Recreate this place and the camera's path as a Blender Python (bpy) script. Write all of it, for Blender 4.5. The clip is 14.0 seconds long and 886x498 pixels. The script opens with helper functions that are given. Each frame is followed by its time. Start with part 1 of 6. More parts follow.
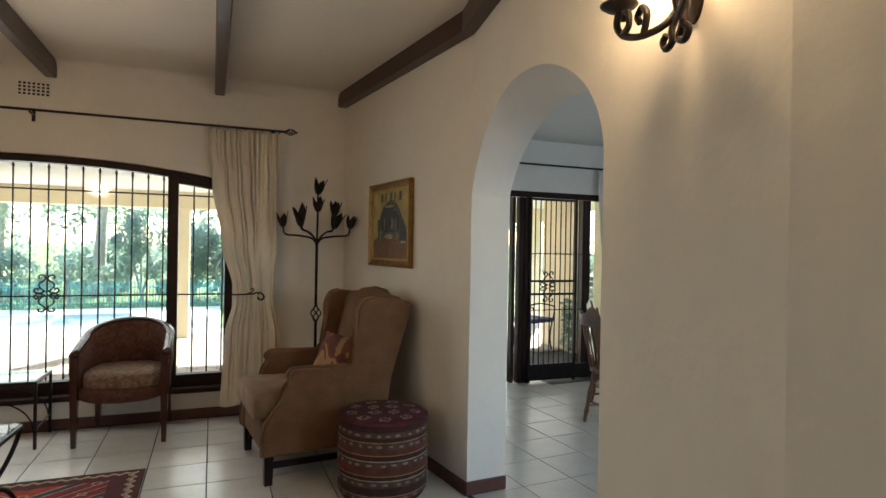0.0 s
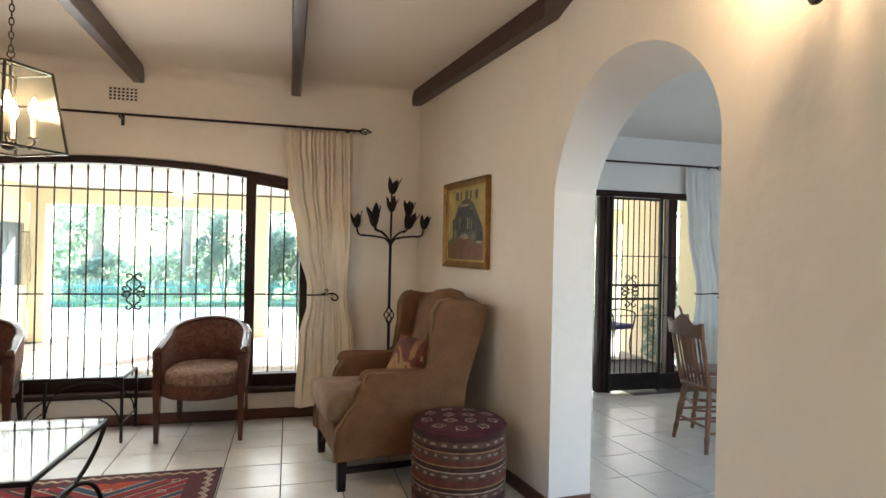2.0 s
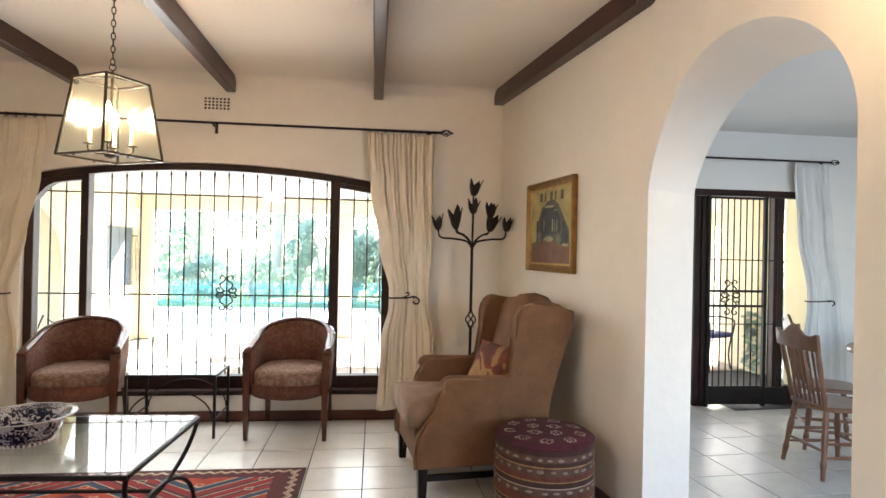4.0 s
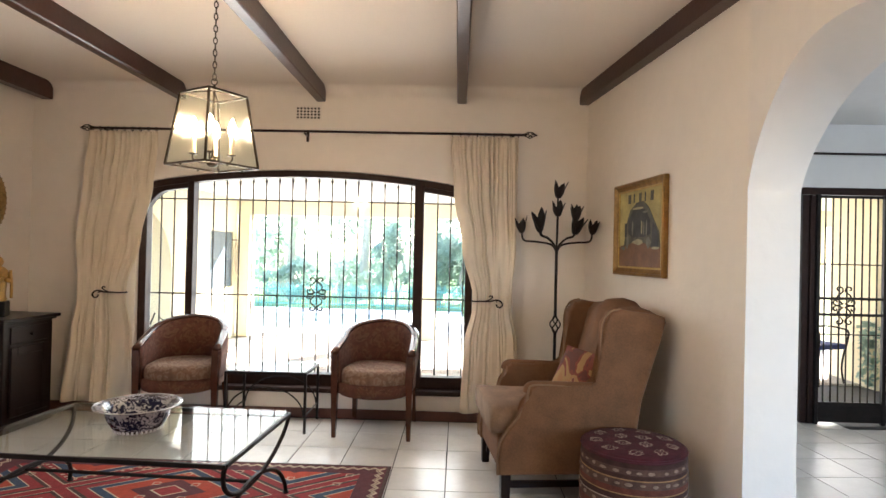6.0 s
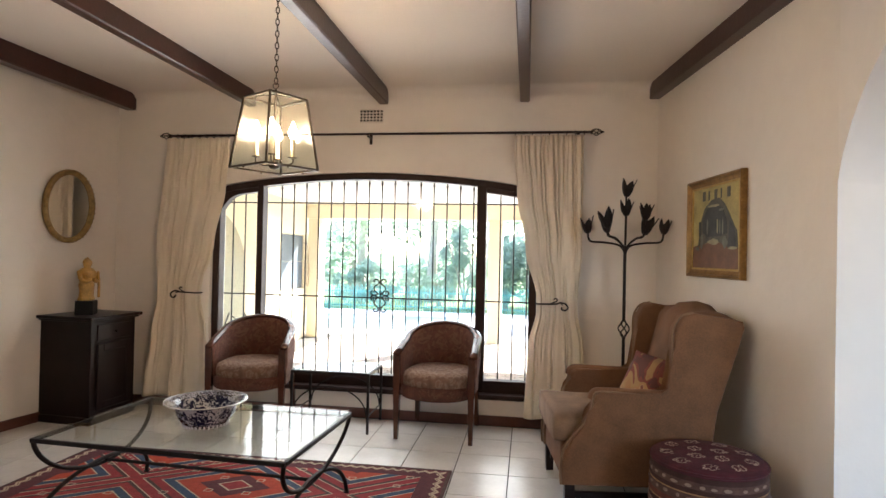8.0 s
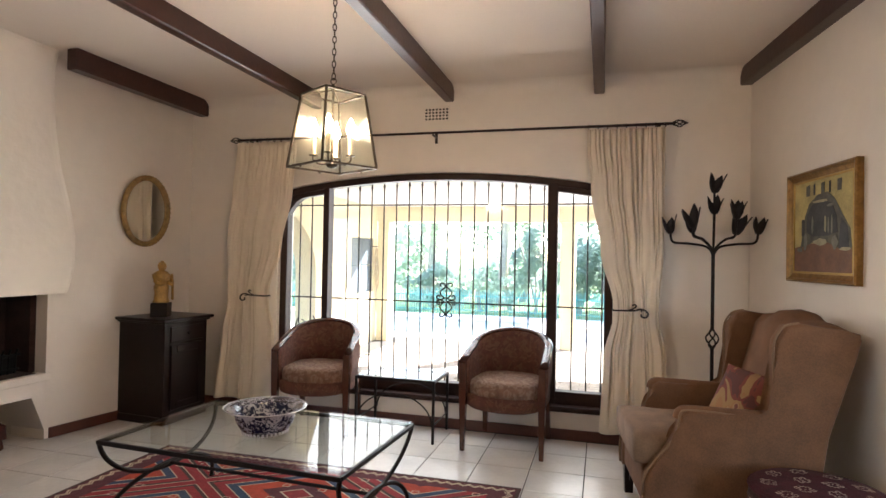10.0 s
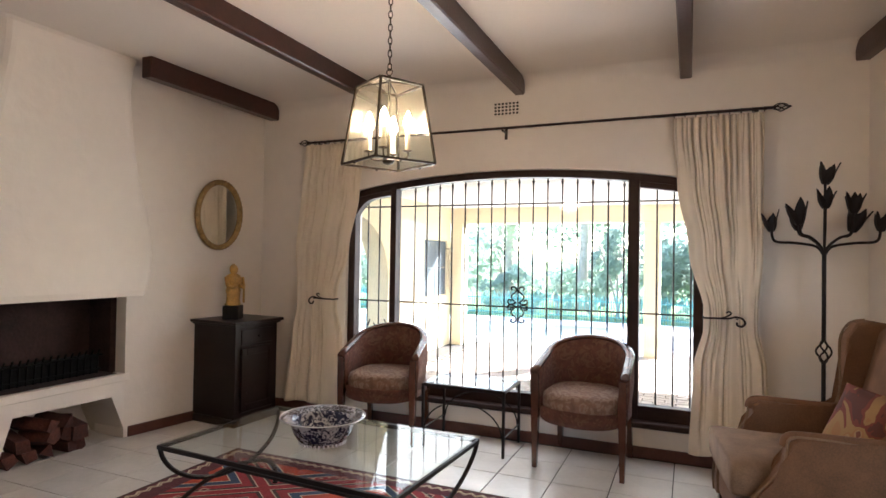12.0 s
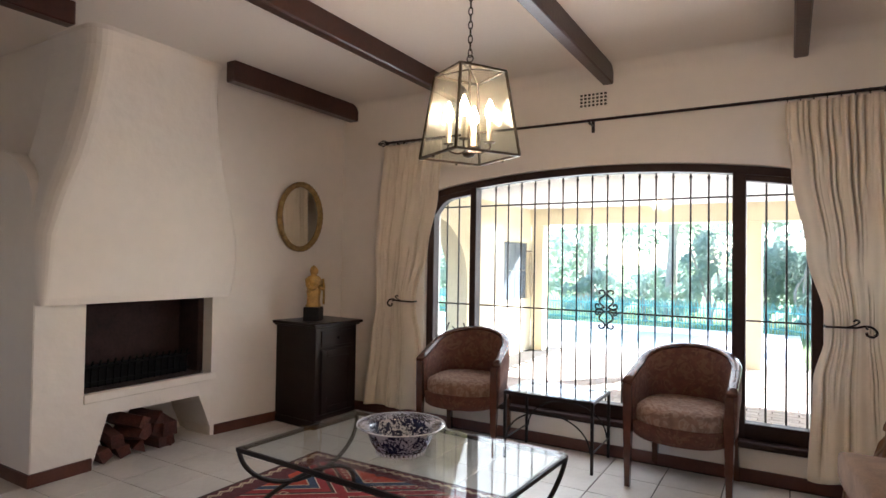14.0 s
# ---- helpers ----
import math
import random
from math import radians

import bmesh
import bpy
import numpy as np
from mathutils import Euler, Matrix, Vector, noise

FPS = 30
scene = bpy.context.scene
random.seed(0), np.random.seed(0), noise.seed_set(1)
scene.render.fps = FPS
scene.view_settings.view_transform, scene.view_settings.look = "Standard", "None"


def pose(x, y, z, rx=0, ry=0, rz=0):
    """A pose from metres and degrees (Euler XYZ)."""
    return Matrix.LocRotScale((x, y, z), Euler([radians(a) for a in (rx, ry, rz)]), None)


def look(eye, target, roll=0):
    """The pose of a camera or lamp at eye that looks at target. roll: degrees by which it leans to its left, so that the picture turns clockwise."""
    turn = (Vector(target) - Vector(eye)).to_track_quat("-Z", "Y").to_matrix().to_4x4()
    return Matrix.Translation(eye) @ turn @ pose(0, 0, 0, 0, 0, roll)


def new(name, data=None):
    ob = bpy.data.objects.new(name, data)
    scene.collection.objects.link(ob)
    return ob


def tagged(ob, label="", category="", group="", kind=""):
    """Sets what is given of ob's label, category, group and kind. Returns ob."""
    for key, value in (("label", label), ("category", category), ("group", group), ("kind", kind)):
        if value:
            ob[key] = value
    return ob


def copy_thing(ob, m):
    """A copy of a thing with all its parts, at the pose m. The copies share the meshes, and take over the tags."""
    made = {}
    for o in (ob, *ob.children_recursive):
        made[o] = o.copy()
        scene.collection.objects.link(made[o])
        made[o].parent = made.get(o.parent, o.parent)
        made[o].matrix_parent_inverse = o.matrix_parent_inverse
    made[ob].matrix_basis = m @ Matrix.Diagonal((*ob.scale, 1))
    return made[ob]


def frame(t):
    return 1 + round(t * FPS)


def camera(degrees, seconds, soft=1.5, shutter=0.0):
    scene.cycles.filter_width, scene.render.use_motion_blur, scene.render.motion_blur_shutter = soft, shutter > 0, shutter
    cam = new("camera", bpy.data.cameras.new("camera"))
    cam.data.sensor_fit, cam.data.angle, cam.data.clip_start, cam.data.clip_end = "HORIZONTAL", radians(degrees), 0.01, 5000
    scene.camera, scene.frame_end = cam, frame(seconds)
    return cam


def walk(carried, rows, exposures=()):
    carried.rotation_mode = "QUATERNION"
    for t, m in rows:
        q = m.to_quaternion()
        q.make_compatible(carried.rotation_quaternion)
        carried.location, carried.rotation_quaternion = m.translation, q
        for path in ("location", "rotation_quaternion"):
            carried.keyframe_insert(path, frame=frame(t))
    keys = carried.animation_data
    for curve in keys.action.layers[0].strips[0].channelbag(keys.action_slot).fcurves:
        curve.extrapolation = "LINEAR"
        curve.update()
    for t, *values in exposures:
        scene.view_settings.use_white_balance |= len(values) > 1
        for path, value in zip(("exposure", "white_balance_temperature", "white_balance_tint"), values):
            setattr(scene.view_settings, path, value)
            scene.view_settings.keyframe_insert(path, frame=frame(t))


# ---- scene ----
cam = camera(74.8, 14.0)
PATH = [
    (0, (0.01, -0.239, 1.368), (0.75, 1.619, 1.364), 1.0),
    (0.5, (0.006, -0.202, 1.372), (0.687, 1.679, 1.367), 1.1),
    (1, (-0.005, -0.156, 1.364), (0.624, 1.742, 1.361), 1.2),
    (1.5, (0.004, -0.104, 1.361), (0.577, 1.812, 1.358), 1.2),
    (2, (0.02, -0.064, 1.346), (0.533, 1.869, 1.35), 1.2),
    (2.5, (0.036, -0.027, 1.346), (0.482, 1.922, 1.352), 1.2),
    (3, (0.041, 0.005, 1.347), (0.418, 1.969, 1.353), 1.2),
    (5.5, (0.036, 0.047, 1.349), (0.055, 2.047, 1.36), 1.3),
    (6, (0.044, 0.047, 1.345), (-0.008, 2.047, 1.359), 1.3),
    (6.5, (0.059, 0.061, 1.344), (-0.056, 2.058, 1.36), 1.2),
    (7, (0.076, 0.081, 1.337), (-0.1, 2.073, 1.356), 1.3),
    (7.5, (0.086, 0.089, 1.334), (-0.145, 2.076, 1.354), 1.2),
    (8, (0.089, 0.112, 1.332), (-0.199, 2.091, 1.352), 1.2),
    (10.5, (0.085, 0.368, 1.327), (-0.505, 2.279, 1.355), 1.0),
    (11, (0.101, 0.422, 1.331), (-0.55, 2.314, 1.359), 0.9),
    (11.5, (0.107, 0.482, 1.327), (-0.61, 2.35, 1.357), 0.9),
    (12, (0.081, 0.541, 1.325), (-0.703, 2.381, 1.357), 0.9),
    (12.5, (0.07, 0.588, 1.321), (-0.787, 2.394, 1.354), 0.9),
    (13, (0.051, 0.619, 1.317), (-0.876, 2.391, 1.352), 0.9),
    (13.5, (0.022, 0.657, 1.312), (-0.96, 2.399, 1.349), 1.0),
    (14, (-0.012, 0.692, 1.309), (-1.036, 2.409, 1.349), 0.9),
]
EXPOSE = [(0.0, 2.42, 6520, 8), (1.5, 3.06, 6480, 11), (2.5, 3.36, 6445, 12), (3.0, 3.55, 6430, 13), (5.5, 3.70, 6400, 15), (6.5, 3.37, 6380, 16), (8.0, 3.30, 6360, 17), (11.0, 3.30, 6240, 19), (14.0, 3.08, 5980, 19)]
walk(cam, [(t, look(eye, target, roll)) for t, eye, target, roll in PATH], EXPOSE)

# ---- world and light ----
world = bpy.data.worlds.new("world")
scene.world = world
world.use_nodes = True
wn = world.node_tree
sky = wn.nodes.new("ShaderNodeTexSky")
sky.sky_type = "NISHITA"
sky.sun_disc = False
sky.sun_elevation = radians(32)
sky.sun_rotation = radians(36)
wn.links.new(sky.outputs[0], wn.nodes["Background"].inputs[0])
wn.nodes["Background"].inputs[1].default_value = 0.15


def lamp(name, kind, power, color, m, size=None, size_y=None, radius=None):
    data = bpy.data.lights.new(name, kind)
    data.energy, data.color = power, color
    if size:
        data.shape, data.size, data.size_y = "RECTANGLE", size, size_y or size
    if radius is not None:
        data.shadow_soft_size = radius
    ob = new(name, data)
    ob.matrix_world = m
    return ob


sun = lamp("sun", "SUN", 5.0, (1.0, 0.95, 0.86), look((0, 0, 10), (-3.4, -4.7, 6.38)))
sun.data.angle = radians(0.6)
# daylight in the openings: the window, the garden door and the dining room window
lamp("window_daylight", "AREA", 8.0, (0.93, 0.97, 1.0), look((-1.2, 5.25, 1.3), (-1.2, 0, -2.2)), 2.6, 1.7)
lamp("garden_door_daylight", "AREA", 1.5, (0.88, 0.94, 1.0), look((3.3, 5.35, 1.1), (3.0, 0, 0.9)), 1.2, 1.8)
# fill lamp in an added, unseen west opening, brightens the near east wall
lamp("added_west_fill", "AREA", 0.6, (1.0, 0.93, 0.84), look((-5.25, -2.0, 1.5), (0, -1.4, 1.3)), 1.3, 1.1)
lamp("dining_window_daylight", "AREA", 6.0, (0.58, 0.76, 1.0), look((2.9, -1.45, 1.5), (2.3, 2.6, 1.1)), 2.0, 1.5)


# ---- materials ----
def mat(name, base, rough=0.6, metal=0.0, vary=0.08, scale=6.0, bump=0.0, bscale=60.0, spread=0.0, coat=0.0, fine=0.5, spec=0.5):
    """A surface with broad mottling, fine grain and relief; spread: difference from piece to piece."""
    m = bpy.data.materials.new(name)
    m.use_nodes = True
    nt = m.node_tree
    b = nt.nodes["Principled BSDF"]
    b.inputs["Roughness"].default_value, b.inputs["Metallic"].default_value = rough, metal
    b.inputs["Coat Weight"].default_value = coat
    b.inputs["Specular IOR Level"].default_value = spec
    tc = nt.nodes.new("ShaderNodeTexCoord")
    n1 = nt.nodes.new("ShaderNodeTexNoise")
    n1.inputs["Scale"].default_value, n1.inputs["Detail"].default_value = scale, 4
    n2 = nt.nodes.new("ShaderNodeTexNoise")
    n2.inputs["Scale"].default_value, n2.inputs["Detail"].default_value = bscale, 3
    for n in (n1, n2):
        nt.links.new(tc.outputs["Object"], n.inputs["Vector"])
    mix = nt.nodes.new("ShaderNodeMath")
    mix.operation = "MULTIPLY_ADD"
    mix.inputs[1].default_value = fine
    nt.links.new(n2.outputs["Fac"], mix.inputs[0])
    nt.links.new(n1.outputs["Fac"], mix.inputs[2])
    ramp = nt.nodes.new("ShaderNodeMapRange")
    ramp.inputs["From Min"].default_value, ramp.inputs["From Max"].default_value = 0.25 + fine * 0.5, 0.75 + fine * 0.5
    ramp.inputs["To Min"].default_value, ramp.inputs["To Max"].default_value = 1 - vary, 1 + vary
    nt.links.new(mix.outputs[0], ramp.inputs["Value"])
    last = ramp.outputs[0]
    if spread:
        info = nt.nodes.new("ShaderNodeObjectInfo")
        r2 = nt.nodes.new("ShaderNodeMapRange")
        r2.inputs["To Min"].default_value, r2.inputs["To Max"].default_value = 1 - spread, 1 + spread
        nt.links.new(info.outputs["Random"], r2.inputs["Value"])
        mul = nt.nodes.new("ShaderNodeMath")
        mul.operation = "MULTIPLY"
        nt.links.new(last, mul.inputs[0])
        nt.links.new(r2.outputs[0], mul.inputs[1])
        last = mul.outputs[0]
    col = nt.nodes.new("ShaderNodeVectorMath")
    col.operation = "SCALE"
    col.inputs[0].default_value = base
    nt.links.new(last, col.inputs["Scale"])
    nt.links.new(col.outputs[0], b.inputs["Base Color"])
    if bump:
        bp = nt.nodes.new("ShaderNodeBump")
        bp.inputs["Strength"].default_value, bp.inputs["Distance"].default_value = bump, 0.01
        nt.links.new(n2.outputs["Fac"], bp.inputs["Height"])
        nt.links.new(bp.outputs[0], b.inputs["Normal"])
    return m


def glass_mat(name, tint=(0.95, 0.98, 0.97), through_part=0.85):
    """Thin clear sheet: mostly lets light pass, with a mirror gloss that grows at grazing angles."""
    m = bpy.data.materials.new(name)
    m.use_nodes = True
    nt = m.node_tree
    nt.nodes.remove(nt.nodes["Principled BSDF"])
    tr = nt.nodes.new("ShaderNodeBsdfTransparent")
    tr.inputs[0].default_value = (*tint, 1)
    gl = nt.nodes.new("ShaderNodeBsdfGlossy")
    gl.inputs["Roughness"].default_value = 0.01
    lw = nt.nodes.new("ShaderNodeLayerWeight")
    pw = nt.nodes.new("ShaderNodeMath")
    pw.operation = "POWER"
    pw.inputs[1].default_value = 5.0
    nt.links.new(lw.outputs["Facing"], pw.inputs[0])
    fr = nt.nodes.new("ShaderNodeMath")
    fr.operation = "MULTIPLY_ADD"
    fr.inputs[1].default_value, fr.inputs[2].default_value = 0.50, 0.03
    nt.links.new(pw.outputs[0], fr.inputs[0])
    mx = nt.nodes.new("ShaderNodeMixShader")
    nt.links.new(fr.outputs[0], mx.inputs[0])
    nt.links.new(tr.outputs[0], mx.inputs[1])
    nt.links.new(gl.outputs[0], mx.inputs[2])
    nt.links.new(mx.outputs[0], nt.nodes["Material Output"].inputs[0])
    return m


def glow_mat(name, color, strength):
    m = bpy.data.materials.new(name)
    m.use_nodes = True
    b = m.node_tree.nodes["Principled BSDF"]
    b.inputs["Emission Color"].default_value = (*color, 1)
    b.inputs["Emission Strength"].default_value = strength
    return m


PLASTER = mat("cream_plaster", (0.785, 0.718, 0.64), 0.85, vary=0.035, scale=1.6, bump=0.42, bscale=11)
PLASTER_B = mat("white_plaster", (0.80, 0.775, 0.73), 0.85, vary=0.03, scale=1.6, bump=0.2, bscale=14)
CEIL = mat("ceiling_paint", (0.765, 0.698, 0.62), 0.9, vary=0.03, scale=1.2)
DARKWOOD = mat("dark_beam_wood", (0.042, 0.012, 0.007), 0.30, vary=0.3, scale=5, bump=0.1, bscale=40)
FRAMEWOOD = mat("window_frame_wood", (0.030, 0.014, 0.010), 0.5, vary=0.3, scale=8, spec=0.2)
SKIRT = mat("red_brown_skirting", (0.10, 0.032, 0.02), 0.35, vary=0.25, scale=8)
TILE = mat("glazed_floor_tile", (0.60, 0.575, 0.53), 0.27, vary=0.07, scale=5, bump=0.02, bscale=30, spread=0.05)
GROUT = mat("dark_grout", (0.045, 0.04, 0.036), 0.9, vary=0.2, scale=20)
IRON = mat("black_iron", (0.016, 0.011, 0.009), 0.5, 0.3, vary=0.3, scale=20, bump=0.2, bscale=120, spec=0.3)
RODIRON = mat("brown_iron", (0.03, 0.02, 0.016), 0.45, 0.5, vary=0.3, scale=20)
CURTAIN = mat("cream_curtain_cloth", (0.77, 0.675, 0.535), 0.9, vary=0.05, scale=5, bump=0.1, bscale=300)
CHAIRWOOD = mat("mahogany_wood", (0.075, 0.028, 0.016), 0.22, vary=0.3, scale=12, coat=0.3)
BLACKWOOD = mat("ebonised_wood", (0.011, 0.0045, 0.0038), 0.32, vary=0.3, scale=10, spec=0.25)
GLASS = glass_mat("clear_glass")
# lantern glass with a faint diffuse film added to imitate the bulbs' glare
GLOWPANE = glass_mat("lantern_glow_glass")
_nt = GLOWPANE.node_tree
_last = _nt.nodes["Material Output"].inputs[0].links[0].from_node
_glow = _nt.nodes.new("ShaderNodeBsdfTranslucent")
_glow.inputs[0].default_value = (0.8, 0.74, 0.62, 1)
_mx = _nt.nodes.new("ShaderNodeMixShader")
_mx.inputs[0].default_value = 0.011
_nt.links.new(_last.outputs[0], _mx.inputs[1])
_nt.links.new(_glow.outputs[0], _mx.inputs[2])
_nt.links.new(_mx.outputs[0], _nt.nodes["Material Output"].inputs[0])
SOOT = mat("sooty_brick", (0.026, 0.011, 0.009), 0.9, vary=0.5, scale=9, bump=0.4, bscale=40)


# ---- mesh helpers ----
def part(name, bm, material, parent=None, label="", smooth=False, kind=""):
    """Links a bmesh as one mesh object under a thing or a part."""
    bmesh.ops.recalc_face_normals(bm, faces=bm.faces)
    me = bpy.data.meshes.new(name)
    if smooth:
        for f in bm.faces:
            f.smooth = True
    bm.to_mesh(me)
    bm.free()
    me.materials.append(material)
    ob = new(name, me)
    if parent:
        ob.parent = parent
    if label:
        ob["label"] = label
    if kind:
        ob["kind"] = kind
    return ob


def thing(name, m, label, category, group="", kind=""):
    ob = new(name)
    ob.matrix_world = m
    return tagged(ob, label, category, group, kind)


def box(x0, x1, y0, y1, z0, z1, bevel=0.0, bm=None, m=None, seg=1):
    own = bm is None
    b = bmesh.new()
    bmesh.ops.create_cube(b, size=1)
    for v in b.verts:
        v.co = ((x0 + x1) / 2 + v.co.x * (x1 - x0), (y0 + y1) / 2 + v.co.y * (y1 - y0), (z0 + z1) / 2 + v.co.z * (z1 - z0))
    if bevel:
        bmesh.ops.bevel(b, geom=b.edges[:], offset=bevel, segments=seg, affect="EDGES", profile=0.6)
    if m:
        b.transform(m)
    if own:
        return b
    join(bm, b)
    return bm


def join(bm, b):
    me = bpy.data.meshes.new("t")
    b.to_mesh(me)
    b.free()
    bm.from_mesh(me)
    bpy.data.meshes.remove(me)


def prism(pts, z0, z1, bm=None, bevel=0.0):
    """Upright prism over a plan outline."""
    b = bmesh.new()
    lo = [b.verts.new((x, y, z0)) for x, y in pts]
    hi = [b.verts.new((x, y, z1)) for x, y in pts]
    b.faces.new(lo[::-1])
    b.faces.new(hi)
    n = len(pts)
    for i in range(n):
        b.faces.new((lo[i], lo[(i + 1) % n], hi[(i + 1) % n], hi[i]))
    if bevel:
        bmesh.ops.bevel(b, geom=b.edges[:], offset=bevel, segments=2, affect="EDGES")
    if bm is None:
        return b
    join(bm, b)
    return bm


def tube(path, r, bm=None, sides=8, closed=False, taper=None):
    """A round bar along a line of points; taper gives the radius at each point."""
    b = bmesh.new()
    pts = [Vector(p) for p in path]
    n = len(pts)
    rings = []
    up = None
    for i, p in enumerate(pts):
        a = pts[i - 1] if (i or closed) else pts[0]
        c = pts[(i + 1) % n] if (i < n - 1 or closed) else pts[-1]
        d = (c - a).normalized()
        if up is None:
            up = d.orthogonal().normalized()
        up = (up - d * up.dot(d)).normalized()
        side = d.cross(up)
        rr = taper[i] if taper else r
        rings.append([b.verts.new(p + (up * math.cos(k * math.tau / sides) + side * math.sin(k * math.tau / sides)) * rr) for k in range(sides)])
    for i in range(n if closed else n - 1):
        A, B = rings[i], rings[(i + 1) % n]
        for k in range(sides):
            b.faces.new((A[k], A[(k + 1) % sides], B[(k + 1) % sides], B[k]))
    if not closed:
        b.faces.new(rings[0][::-1])
        b.faces.new(rings[-1])
    if bm is None:
        return b
    join(bm, b)
    return bm


def lathe(profile, sides=24, bm=None, ends=(1, 1)):
    """A turned solid about z from (radius, height) pairs."""
    b = bmesh.new()
    rings = []
    for r, z in profile:
        rings.append([b.verts.new((r * math.cos(k * math.tau / sides), r * math.sin(k * math.tau / sides), z)) for k in range(sides)])
    for A, B in zip(rings, rings[1:]):
        for k in range(sides):
            b.faces.new((A[k], A[(k + 1) % sides], B[(k + 1) % sides], B[k]))
    if ends[0]:
        b.faces.new(rings[0][::-1])
    if ends[1]:
        b.faces.new(rings[-1])
    if bm is None:
        return b
    join(bm, b)
    return bm


def loft(rings, closed=True, caps=True):
    """Skin over rings of equally many points."""
    b = bmesh.new()
    R = [[b.verts.new(p) for p in ring] for ring in rings]
    n = len(R[0])
    for A, B in zip(R, R[1:]):
        for k in range(n if closed else n - 1):
            b.faces.new((A[k], A[(k + 1) % n], B[(k + 1) % n], B[k]))
    if caps and closed:
        b.faces.new(R[0][::-1])
        b.faces.new(R[-1])
    return b


def arc(cx, cz, r, a0, a1, n=16):
    return [(cx + r * math.cos(radians(a0 + (a1 - a0) * i / n)), cz + r * math.sin(radians(a0 + (a1 - a0) * i / n))) for i in range(n + 1)]


def wall_panel(p, q, pb, qb, h, openings, z0=0.0):
    """A wall from plan point p to q (room face), pb to qb (far face); openings (s0, s1, list of (s, z) or (s, z, far z) along the head, sill height),
    s running 0 to 1 along the wall. Faces, reveals and heads only."""
    b = bmesh.new()
    p, q, pb, qb = Vector(p), Vector(q), Vector(pb), Vector(qb)

    def face_pt(s, z, back):
        a = (pb + (qb - pb) * s) if back else (p + (q - p) * s)
        return b.verts.new((a.x, a.y, z))

    def quad(*c):
        return b.faces.new([face_pt(*k) for k in c])

    cuts = [0.0]
    for s0, s1, head, sill in openings:
        cuts += [s0, s1]
    cuts.append(1.0)
    for i in range(0, len(cuts), 2):
        if cuts[i + 1] - cuts[i] > 1e-6:
            for back in (0, 1):
                quad((cuts[i], z0, back), (cuts[i + 1], z0, back), (cuts[i + 1], h, back), (cuts[i], h, back))
    for s0, s1, head, sill in openings:
        for ha, hb in zip(head, head[1:]):
            sa, sb = ha[0], hb[0]
            for back in (0, 1):
                quad((sa, ha[-back or 1], back), (sb, hb[-back or 1], back), (sb, h, back), (sa, h, back))
            quad((sa, ha[1], 0), (sb, hb[1], 0), (sb, hb[-1], 1), (sa, ha[-1], 1)).smooth = True
        if sill > z0:
            for back in (0, 1):
                quad((s0, z0, back), (s1, z0, back), (s1, sill, back), (s0, sill, back))
            quad((s0, sill, 0), (s1, sill, 0), (s1, sill, 1), (s0, sill, 1))
        quad((s0, sill, 0), (s0, head[0][1], 0), (s0, head[0][-1], 1), (s0, sill, 1))
        quad((s1, sill, 0), (s1, head[-1][1], 0), (s1, head[-1][-1], 1), (s1, sill, 1))
    if not openings or openings[0][0] > 0:
        quad((0, z0, 0), (0, h, 0), (0, h, 1), (0, z0, 1))
    quad((1, z0, 0), (1, h, 0), (1, h, 1), (1, z0, 1))
    quad((0, h, 0), (1, h, 0), (1, h, 1), (0, h, 1))
    bmesh.ops.remove_doubles(b, verts=b.verts, dist=1e-5)
    for e in b.edges:
        e.smooth = len(e.link_faces) == 2 and all(f.smooth for f in e.link_faces)
    return b


def structure(name, bm, material, label="", smooth=False):
    ob = part(name, bm, material, smooth=smooth)
    return tagged(ob, label, kind="structure")


# ---- the shell ----
H = 2.67
YW = 4.70
# north wall with the arched window
WX0, WX1 = -2.58, 0.165
XL, XR = -3.46, 1.06


def window_head(x, drop=0.0):
    """Height of the window's arched head at x."""
    c = (x + 1.21) / 1.37
    return 1.995 - 0.125 * c * c - drop - 0.02 * max(0, abs(c) - 0.9) / 0.1


nw0, nw1 = XL - 0.3, 1.32
sx = lambda x: (x - nw0) / (nw1 - nw0)
head = [(sx(WX0 + (WX1 - WX0) * i / 24), window_head(WX0 + (WX1 - WX0) * i / 24)) for i in range(25)]
structure("wall_north", wall_panel((nw0, YW), (nw1, YW), (nw0, YW + 0.25), (nw1, YW + 0.25), H + 0.1, [(sx(WX0), sx(WX1), head, 0.22)]), PLASTER, "cream plastered wall with a wide arched window")
# east wall: the picture's stretch, the stretch with the arch, and the near stretch
KX, KY = 1.338, 2.68
EX, EY = 1.0, 0.52
structure("wall_east_1", wall_panel((XR, YW), (KX, KY), (1.33, YW), (1.585, 2.73), H + 0.1, []), PLASTER, "cream plastered wall behind the armchair")
AY1 = 1.217


def sy(y):
    return (KY - y) / (KY - EY)


def arch_head():
    pts = []
    for i in range(73):
        a = math.pi * i / 72
        c, s = math.cos(a), math.sin(a)
        y = (KY + AY1) / 2 + (KY - AY1) / 2 * c
        s = abs(s)
        pts.append((max(sy(y), 0.0), 1.66 + 0.46 * s ** (1 + 0.55 * min(1.0, 2 * max(0.0, c))) + 0.03 * c * s, 1.65 + 0.39 * s ** 1.45))
    return pts


structure("wall_east_2", wall_panel((KX, KY), (EX, EY), (1.585, 2.70), (1.25, EY), H + 0.1, [(0.0, sy(AY1), arch_head(), 0.0)]), PLASTER, "cream plastered wall with a round-headed archway", smooth=False)
structure("wall_east_3", wall_panel((EX, EY), (0.99, -3.2), (1.25, EY), (1.25, -3.2), H + 0.1, []), PLASTER, "cream plastered wall")
